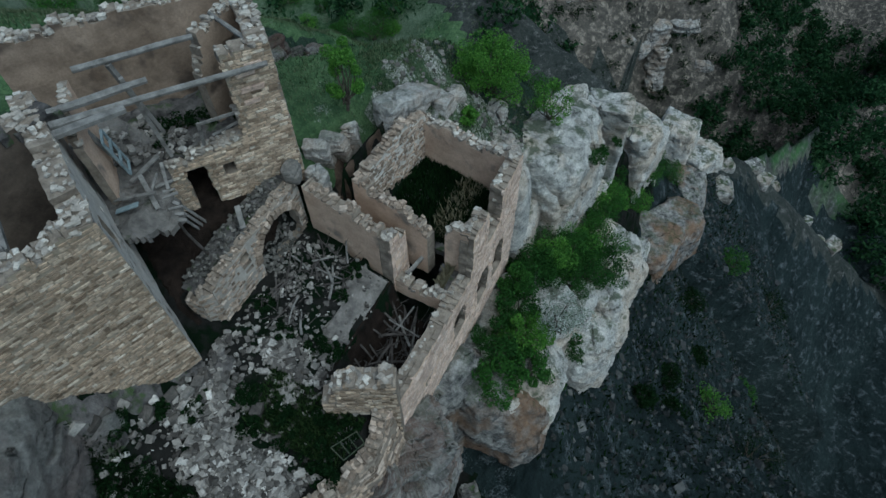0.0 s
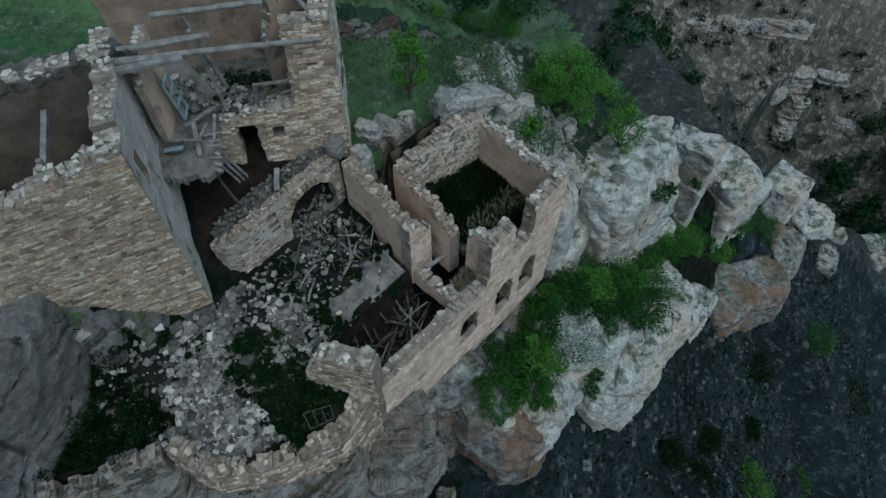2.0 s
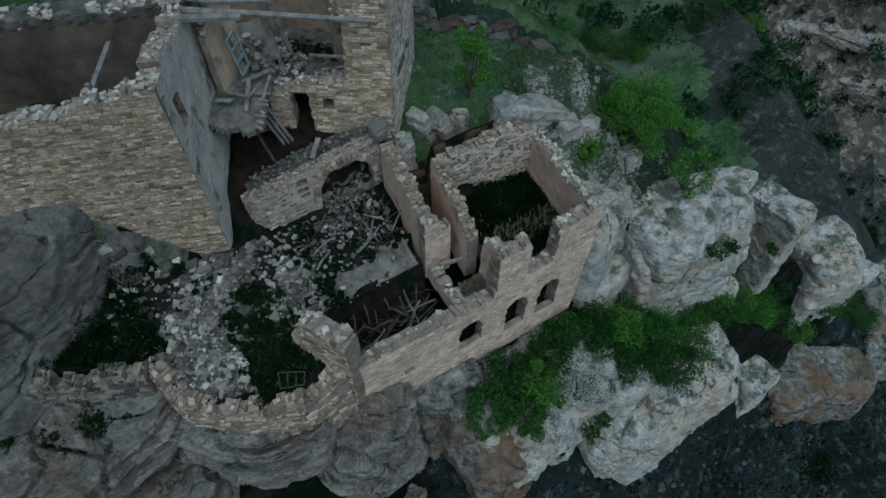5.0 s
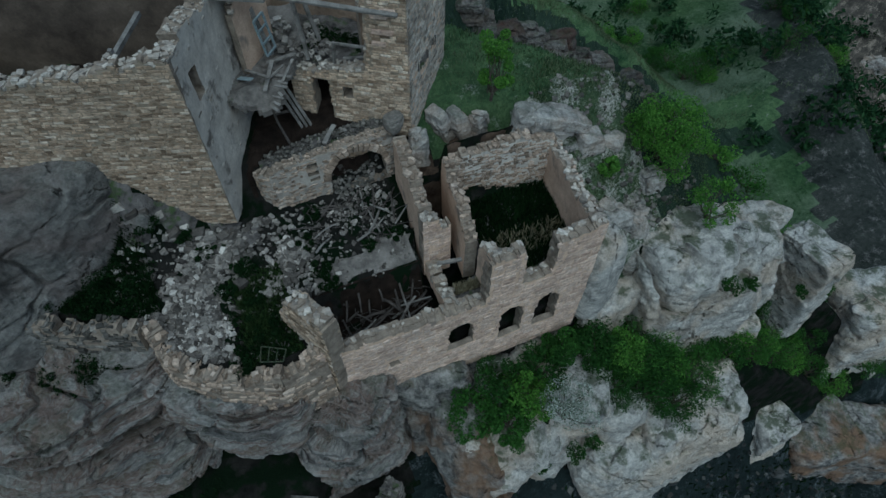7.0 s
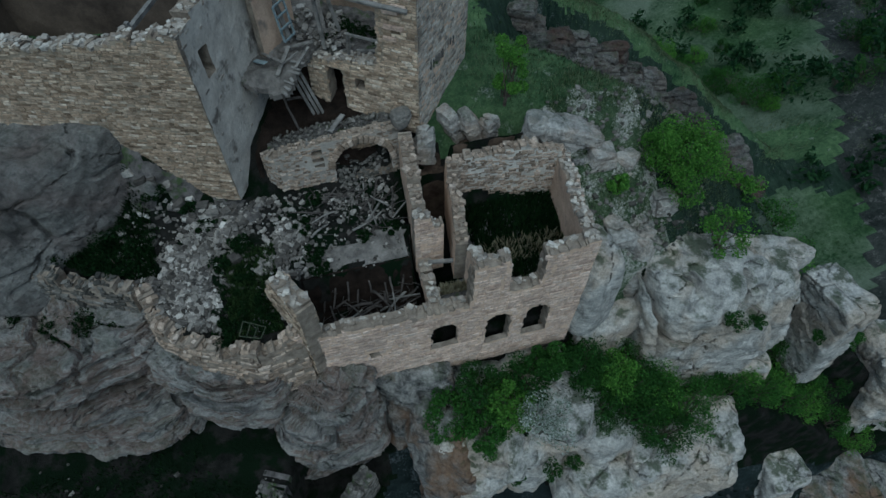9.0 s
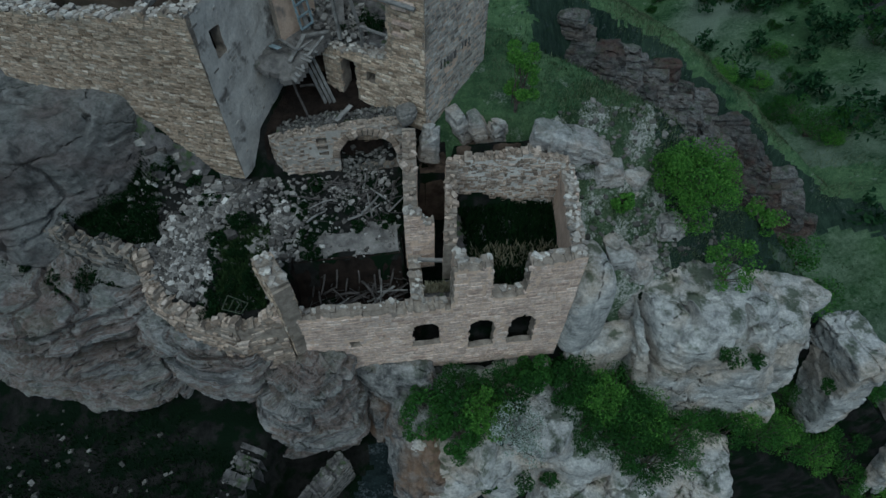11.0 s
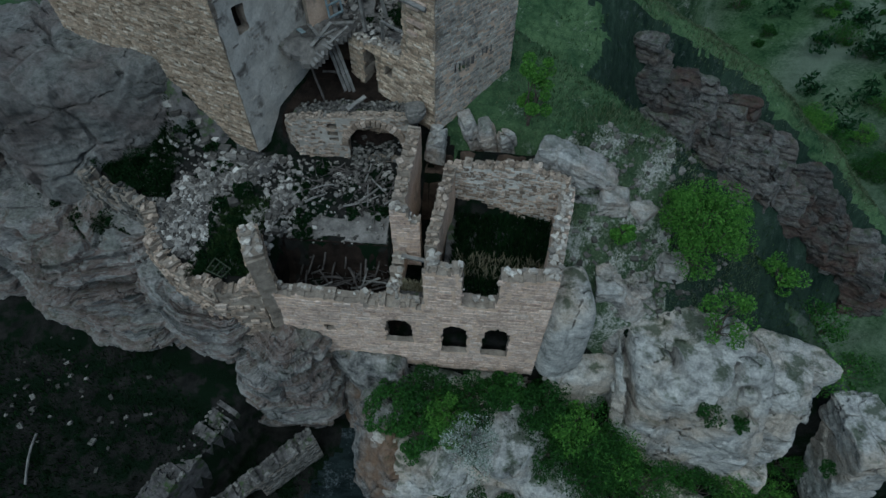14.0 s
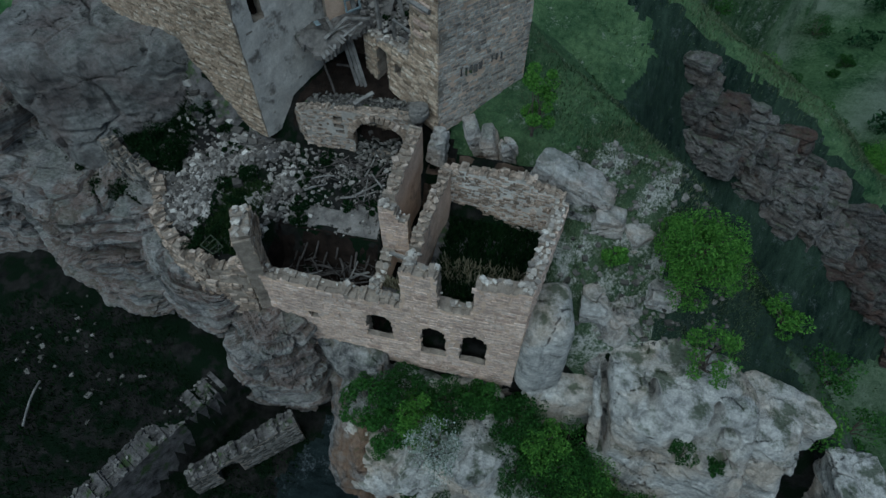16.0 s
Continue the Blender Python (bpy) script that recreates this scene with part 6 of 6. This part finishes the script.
def bush(name, at, r, h, material, label, seed, n=900, leaf=0.07, category="bush", stem=0.0, lobes=9, group="", open_=0.0, twig_mat=None):
    """Trunk and limbs, and a crown of leaves set in uneven clumps round the limb ends."""
    rng = random.Random(seed)
    ob = thing(name, at, label, category, group)
    at = Vector(at)
    ends = []
    soup = Soup()
    hub = at + Vector((0, 0, stem))
    if stem > 0:
        v, f = log_verts(at - Vector((0, 0, 0.2)), hub, 0.05 * r + 0.04, 0.04 * r + 0.02, seed)
        soup.add(v, f)
    for k in range(lobes):
        a = k * 2.399 + rng.uniform(-0.4, 0.4)
        up = rng.uniform(0.12, 1.0)
        rad = r * rng.uniform(0.45, 0.9) * math.sqrt(max(0.08, 1 - (up - 0.35) ** 2 * 1.5))
        e = hub + Vector((math.cos(a) * rad, math.sin(a) * rad, (h - stem) * up * 0.82))
        ends.append((e, r * rng.uniform(0.24, 0.46)))
        v, f = log_verts(hub - Vector((0, 0, 0.15)), e, 0.022 * r + 0.012, 0.008 + 0.004 * r, seed + k, 5, 4, 0.08)
        soup.add(v, f)
    part("trunk", soup.verts(), soup.f, twig_mat or M_BARK, ob)

    def inside():
        e, q = ends[rng.randrange(len(ends))]
        while True:
            d = Vector((rng.uniform(-1, 1), rng.uniform(-1, 1), rng.uniform(-1, 1)))
            if d.length <= 1:
                break
        d = d.normalized() * (d.length ** (0.5 + open_))
        return tuple(e + Vector((d.x * q, d.y * q, d.z * q * 0.8)))

    v, f = leaf_cloud(rng, n, leaf, inside)
    part("crown", v, f, material, ob)
    return ob


GREEN = "dense green shrub growing on the rock ledge"
bush("tree", (21.7, 8.5, -3.4), 1.7, 3.8, M_LEAF_BRIGHT, "round bright green young tree on the terrace edge", 1, 16000, 0.052, "tree", 0.6, 46)
bush("shrub", (22.6, 5.4, -3.8), 1.15, 2.0, M_LEAF_BRIGHT, "loose yellow-green shrub on top of the boulders", 2, 1500, 0.065, open_=0.3, lobes=12)
bush("sapling", (14.9, 11.8, 0.2), 0.75, 3.3, M_LEAF_BRIGHT, "slender bright green sapling behind the roofless room", 3, 4200, 0.05, "tree", 0.4, 16, open_=0.2)
for i, (x, y, z, r, h) in enumerate(((10.2, 2.6, -8.4, 1.1, 1.7), (11.6, 3.2, -8.2, 1.2, 2.1), (12.6, 2.2, -8.3, 1.2, 2.2), (13.8, 3.2, -8.0, 1.2, 2.0), (11.4, 1.6, -8.4, 1.0, 1.4), (14.9, 3.6, -7.9, 0.9, 1.5),
                                     (16.4, 3.2, -8.4, 1.1, 1.8), (17.6, 2.6, -9.0, 1.2, 1.8), (18.7, 2.0, -9.6, 1.3, 1.6), (19.8, 1.8, -9.8, 1.0, 1.4))):
    bush("shrub", (x, y, z), r, h, (M_LEAF, M_LEAF_MID, M_LEAF_BRIGHT, M_LEAF_MID, M_LEAF)[i % 5], GREEN, 10 + i, 4200, 0.06, lobes=18, group="shrubs on the ledge")
bush("blossom_shrub", (13.5, 1.0, -7.5), 1.15, 2.4, M_BLOSSOM, "shrub covered with small white blossom on the rock ledge", 30, 2600, 0.05, lobes=14, open_=0.2)
for i, (x, y, r, h) in enumerate(((28.6, 6.0, 1.1, 1.6), (29.5, 8.5, 1.3, 1.6), (26.0, 8.6, 0.9, 1.2), (33, 8.4, 1.4, 2.0), (18.9, 8.2, 0.5, 0.7))):
    bush("shrub", (x, y, ground_z(x, y)), r, h, M_LEAF if i % 2 else M_LEAF_BRIGHT, "green shrub between the boulders", 50 + i, 1400, 0.07, lobes=12, group="shrubs between the boulders")
for i, (x, y, r, h, m) in enumerate(((29.8, -13.2, 1.9, 2.6, M_LEAF_BRIGHT), (29.5, -20, 3.0, 3.2, M_LEAF_SHADE), (26, -7.5, 1.2, 1.6, M_LEAF_SHADE), (34, -11, 1.2, 1.4, M_LEAF_SHADE), (40, -9, 1.6, 2.0, M_LEAF_SHADE), (47, -12, 1.8, 2.2, M_LEAF), (22, -8, 1.3, 1.4, M_LEAF_SHADE), (37, -18, 1.8, 2.2, M_LEAF), (52, -20, 2.4, 3, M_LEAF_SHADE), (20.5, -5.5, 1.0, 1.3, M_LEAF_SHADE))):
    bush("shrub", (x, y, ground_z(x, y) - 0.3), r, h, m, "green shrub on the steep slope below the cliff", 70 + i, 2600, 0.09, lobes=22, group="shrubs on the lower slope")
rng = random.Random(5)
for i in range(58):
    x, y = (rng.uniform(24, 95), rng.uniform(38, 92)) if i < 42 else (rng.uniform(56, 80), rng.uniform(24, 48))
    r = rng.uniform(1.1, 2.8)
    if dist_line(np.array([x]), np.array([y]), SPUR)[0][0] < 9:
        continue
    bush("shrub", (x, y, ground_z(x, y)), r, r * 1.35, (M_LEAF, M_LEAF_MID, M_LEAF_BRIGHT, M_LEAF)[i % 4], "round green bush on the far slope", 100 + i, 2600, 0.085, lobes=16, group="bushes on the far slope")
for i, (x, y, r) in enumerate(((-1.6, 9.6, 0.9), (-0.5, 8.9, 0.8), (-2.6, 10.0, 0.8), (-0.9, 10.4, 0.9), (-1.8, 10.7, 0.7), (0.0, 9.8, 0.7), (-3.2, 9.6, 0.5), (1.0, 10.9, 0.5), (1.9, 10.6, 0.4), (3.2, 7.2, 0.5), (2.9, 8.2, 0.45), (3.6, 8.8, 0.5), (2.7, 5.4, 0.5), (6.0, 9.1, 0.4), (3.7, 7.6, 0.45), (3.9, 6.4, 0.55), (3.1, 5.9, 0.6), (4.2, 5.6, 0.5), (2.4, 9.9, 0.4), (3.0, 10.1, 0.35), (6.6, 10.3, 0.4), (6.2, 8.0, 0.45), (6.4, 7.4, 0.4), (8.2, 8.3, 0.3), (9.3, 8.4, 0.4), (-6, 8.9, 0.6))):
    bush("weeds", (x, y, ground_z(x, y) - 0.05), r, r * 0.75, M_LEAF_SHADE, "low dark green weeds between the fallen stones", 200 + i, 1300, 0.05, "weeds", lobes=9, group="weeds in the yard")


# bushes along the ledge at the foot of the boulders, and dry ones
for i, (x, y, r, h, m) in enumerate(((17.0, 3.4, 1.2, 2.2, M_LEAF_MID), (18.4, 2.6, 1.6, 2.6, M_LEAF), (19.6, 1.8, 1.6, 2.4, M_LEAF_BRIGHT), (18.2, 1.0, 1.4, 1.9, M_LEAF_MID), (20.9, 0.9, 1.5, 2.0, M_LEAF), (19.6, 0.2, 1.2, 1.6, M_LEAF_MID), (16.6, 1.6, 1.0, 1.5, M_LEAF_MID), (16.9, 4.6, 0.8, 1.6, M_LEAF_MID), (20.2, 1.6, 0.9, 1.4, M_LEAF), (22.6, 1.6, 1.2, 1.8, M_LEAF), (24.0, 1.6, 1.2, 2.2, M_LEAF_MID), (25.4, 2.6, 1.3, 2.4, M_LEAF_BRIGHT), (26.6, 1.6, 1.3, 2.4, M_LEAF), (25.8, 4.4, 1.0, 2.0, M_LEAF_MID), (28.4, 2.2, 1.3, 2.4, M_LEAF_BRIGHT),
                                     (29.4, 4.2, 1.1, 1.8, M_LEAF), (30.0, 1.6, 1.3, 2.0, M_LEAF), (32.6, 1.6, 1.4, 2.2, M_LEAF_BRIGHT), (33.8, 3.0, 1.2, 2.2, M_LEAF), (35.4, 2.2, 1.3, 2.4, M_LEAF_MID), (36.4, 0.8, 1.3, 2.2, M_LEAF), (38.6, -0.2, 1.4, 2.2, M_LEAF_BRIGHT),
                                     (41.2, -0.2, 1.4, 2.2, M_LEAF), (43.4, -0.6, 1.4, 2.0, M_LEAF_MID), (45.6, 0.4, 1.4, 2.2, M_LEAF), (36.5, 4.2, 1.0, 1.6, M_LEAF), (42.0, 3.4, 1.2, 1.8, M_LEAF_BRIGHT), (47.0, -2.2, 1.5, 2.2, M_LEAF))):
    bush("shrub", (x, y, max(ground_z(x, y), -10.3 if x < 22 else -99) - 0.1), r, h, m, "leafy shrub in the gap between the rocks", 400 + i, 3200, 0.055, lobes=22, group="shrubs between the boulders", open_=0.1)
for i, (x, y, r, h) in enumerate(((9.9, 3.0, 0.9, 1.3), (10.5, 3.9, 0.8, 1.2), (15.4, 2.2, 1.0, 1.3), (16.6, 4.2, 0.7, 1.2), (4.0, 5.4, 0.45, 0.7))):
    bush("dry_shrub", (x, y, ground_z(x, y) - 0.1), r, h, M_LEAF_SHADE, "half-dead shrub with bare grey twigs", 430 + i, 260, 0.05, lobes=34, open_=0.3, twig_mat=M_WOOD, group="dry shrubs")

for i, (x, y, r) in enumerate(((9.6, 14.6, 0.5), (10.4, 14.1, 0.5), (9.0, 15.2, 0.5), (10.9, 13.2, 0.35), (8.4, 14.6, 0.35))):
    bush("weeds", (x, y, 2.3), r, r * 0.8, M_LEAF_SHADE, "dark weeds growing on the earth floor of the ruined house", 460 + i, 700, 0.05, "weeds", lobes=9, group="weeds in the house")

for i, (x, y, r) in enumerate(((-4.6, 8.9, 0.7), (-3.4, 8.1, 0.6), (-2.3, 7.6, 0.7), (-1.2, 7.1, 0.5), (-5.8, 9.3, 0.7), (-3.0, 7.2, 0.5))):
    bush("weeds", (x, y, -3.35), r, r * 0.6, M_LEAF_SHADE, "dark weeds on the rock ledge under the retaining wall", 480 + i, 1100, 0.05, "weeds", lobes=10, group="weeds under the retaining wall")


def blades(rng, n, place, size, material, name, label, level=None):
    P = np.array([place() for _ in range(n)])
    a = np.array([rng.uniform(0, 6.3) for _ in range(n)])
    s = np.array([rng.uniform(0.6, 1.4) for _ in range(n)]) * size
    P[:, 2] = (height(P[:, 0], P[:, 1]) if level is None else level) + P[:, 2]
    dx, dy = np.cos(a) * s * 0.16, np.sin(a) * s * 0.16
    lean = np.stack([np.sin(a * 3) * s * 0.5, np.cos(a * 3) * s * 0.5, s], 1)
    v = np.stack([P + np.stack([dx, dy, -0.05 + 0 * s], 1), P - np.stack([dx, dy, 0.05 + 0 * s], 1), P + lean], 1).reshape(-1, 3)
    f = np.arange(3 * n).reshape(-1, 3)
    return tagged(part(name, v, f, material), label, "grass", kind="stuff")


def zone(x0, x1, y0, y1):
    def place():
        while True:
            x, y = rng.uniform(x0, x1), rng.uniform(y0, y1)
            if y > np.interp(x, EDGE_X, EDGE_Y) + 0.4 or y < np.interp(x, EDGE_X, EDGE_Y) - 3:
                return (x, y, 0.0)
    return place


# the deep room's shade is put into the colour of this grass
blades(rng, 9000, zone(12.3, 16.1, 5.3, 9.2), 0.26, M_LEAF_SHADE, "room_grass", "long grass inside the roofless room, darkened for its shade", -2.7)
blades(rng, 700, zone(12.5, 16.0, 6.0, 7.0), 0.34, M_DRYGRASS, "dry_grass", "pale dry grass inside the roofless room", -2.7)
blades(rng, 500, zone(10.5, 11.7, 5.15, 5.65), 0.25, M_DRYGRASS, "vault_grass", "dry grass on the stub of the vault", -2.8)
blades(rng, 16000, zone(15, 30, 6, 20), 0.13, M_GRASS, "terrace_grass", "short grass on the terrace")
blades(rng, 14000, zone(13.5, 30, 11, 24), 0.13, M_PALEGRASS, "upper_terrace_grass", "green grass on the slope above the terrace")
blades(rng, 16000, zone(16.8, 25, 5.6, 13), 0.11, M_PALEGRASS, "pale_terrace_grass", "short pale grass between the terrace rocks")
blades(rng, 5000, zone(3.0, 4.8, 5.2, 8.6), 0.2, M_GRASS, "yard_grass", "grass between the fallen stones")
blades(rng, 9000, zone(-4, 0.6, 8.2, 11.4), 0.25, M_LEAF_SHADE, "hollow_grass", "dark grass in the hollow under the slab, shade in its colour")
blades(rng, 9000, zone(-9, 7, -4, 4.6), 0.2, M_LEAF_SHADE, "lower_grass", "weeds on the overgrown lower floor")
blades(rng, 12000, zone(16, 60, 18, 60), 0.22, M_GRASS, "slope_grass", "grass on the slopes of the gully")


def wood(rng, n, name, label, material, place, size=1.0):
    """Far woods: thousands of leaf clumps in uneven crowns."""
    vs, fs, k = [], [], 0
    for _ in range(n):
        x, y = place()
        z = ground_z(x, y)
        r = rng.uniform(1.6, 3.4) * size
        ends = [(x + rng.gauss(0, 0.45) * r, y + rng.gauss(0, 0.45) * r, z + r * rng.uniform(0.4, 1.3), r * rng.uniform(0.3, 0.55)) for _ in range(6)]

        def inside():
            e = ends[rng.randrange(6)]
            return (e[0] + rng.gauss(0, 0.55) * e[3], e[1] + rng.gauss(0, 0.55) * e[3], e[2] + rng.gauss(0, 0.5) * e[3])
        v, f = leaf_cloud(rng, 110, 0.42 * size, inside)
        vs.append(v), fs.append(f + k)
        k += len(v)
    return tagged(part(name, np.concatenate(vs), np.concatenate(fs), material), label, "wood", kind="stuff")


def crest(wide):
    def place():
        k = rng.uniform(0, len(SPUR) - 1.001)
        i = int(k)
        a, b = SPUR[i], SPUR[i + 1]
        return (a[0] + (b[0] - a[0]) * (k - i) + rng.gauss(0, wide), a[1] + (b[1] - a[1]) * (k - i) + rng.gauss(0.4, wide), 0.0)
    return place


for i, (shift, n) in enumerate(((5.0, 5000), (11.0, 5000), (18.0, 5000), (27.0, 4000))):
    line = crest(0.9)

    def lower(line=line, shift=shift):
        x, y, z = line()
        return (x + 0.45 * shift + 1.6 * math.sin(y * 0.4), y + shift, z)
    blades(rng, n, lower, 0.28, M_PALEGRASS, "ridge_grass", "pale green grass along a terrace of the far slope")
for i in range(60):
    x, y = rng.uniform(40, 100), rng.uniform(46, 96)
    r = rng.uniform(0.7, 2.2)
    bush("shrub", (x, y, ground_z(x, y) - 0.2), r, r * 1.2, (M_LEAF_MID, M_LEAF, M_LEAF, M_LEAF_BRIGHT, M_LEAF_MID)[i % 5], "round green bush on the far slope", 600 + i, 2000, 0.085, lobes=14, group="bushes on the far slope")
for i, (x, y, z, r) in enumerate(((22.3, 2.5, -5.4, 0.55), (23.7, 2.5, -6.0, 0.35), (14.1, -0.1, -10.3, 0.5), (15.4, 0.2, -11.2, 0.4), (12.6, 0.1, -10.6, 0.35), (28.8, 2.4, -9.6, 0.4), (20.2, -0.3, -12.4, 0.4))):
    bush("shrub", (x, y, z), r, r, M_LEAF_MID, "small shrub rooted in a niche of the rock face", 700 + i, 700, 0.05, lobes=10, group="shrubs in rock niches")
blades(rng, 22000, crest(1.0), 0.22, M_PALEGRASS, "ridge_grass", "pale green grass along the crest of the spur")
wood(rng, 160, "hill_scrub", "dark low scrub on the far brown hillside", M_LEAF_SHADE, lambda: (rng.uniform(92, 128), rng.uniform(-6, 45)), 0.5)
def deep_wood():
    while True:
        x, y = rng.uniform(70, 150), rng.uniform(-75, -6)
        if x > 104 + 0.6 * (y + 8):
            return x, y


wood(rng, 700, "far_wood", "dark green wood filling the valley", M_WOODS, deep_wood)
wood(rng, 160, "far_thicket", "green thicket on the far valley slope", M_WOODS, lambda: (rng.uniform(60, 130), rng.uniform(20, 110)))

# stones and low tufts over the dark slope below the cliff
def on_slope():
    while True:
        x, y = rng.uniform(6, 60), rng.uniform(-30, 1)
        if y < np.interp(x, [9, 20, 40], [0.2, -0.6, -2.4]) and (x > 9.5 or y < -4):
            return x, y


soup = Soup()
for _ in range(3000):
    x, y = on_slope()
    sz = rng.uniform(0.08, 0.3) * (2.2 if rng.random() < 0.03 else 1)
    v, f = LUMPS[rng.randrange(12)]
    m = np.array(Euler((rng.uniform(-0.6, 0.6), rng.uniform(-0.6, 0.6), rng.uniform(0, 6.3))).to_matrix())
    soup.add((v * (sz * 1.3, sz, sz * 0.7)) @ m.T + (x, y, ground_z(x, y) + sz * 0.1), f)
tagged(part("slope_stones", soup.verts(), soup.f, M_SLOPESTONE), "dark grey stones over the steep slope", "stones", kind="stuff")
blades(rng, 16000, lambda: (*on_slope(), 0.0), 0.38, M_LEAF_SHADE, "slope_tufts", "dark low tufts between the stones of the slope")
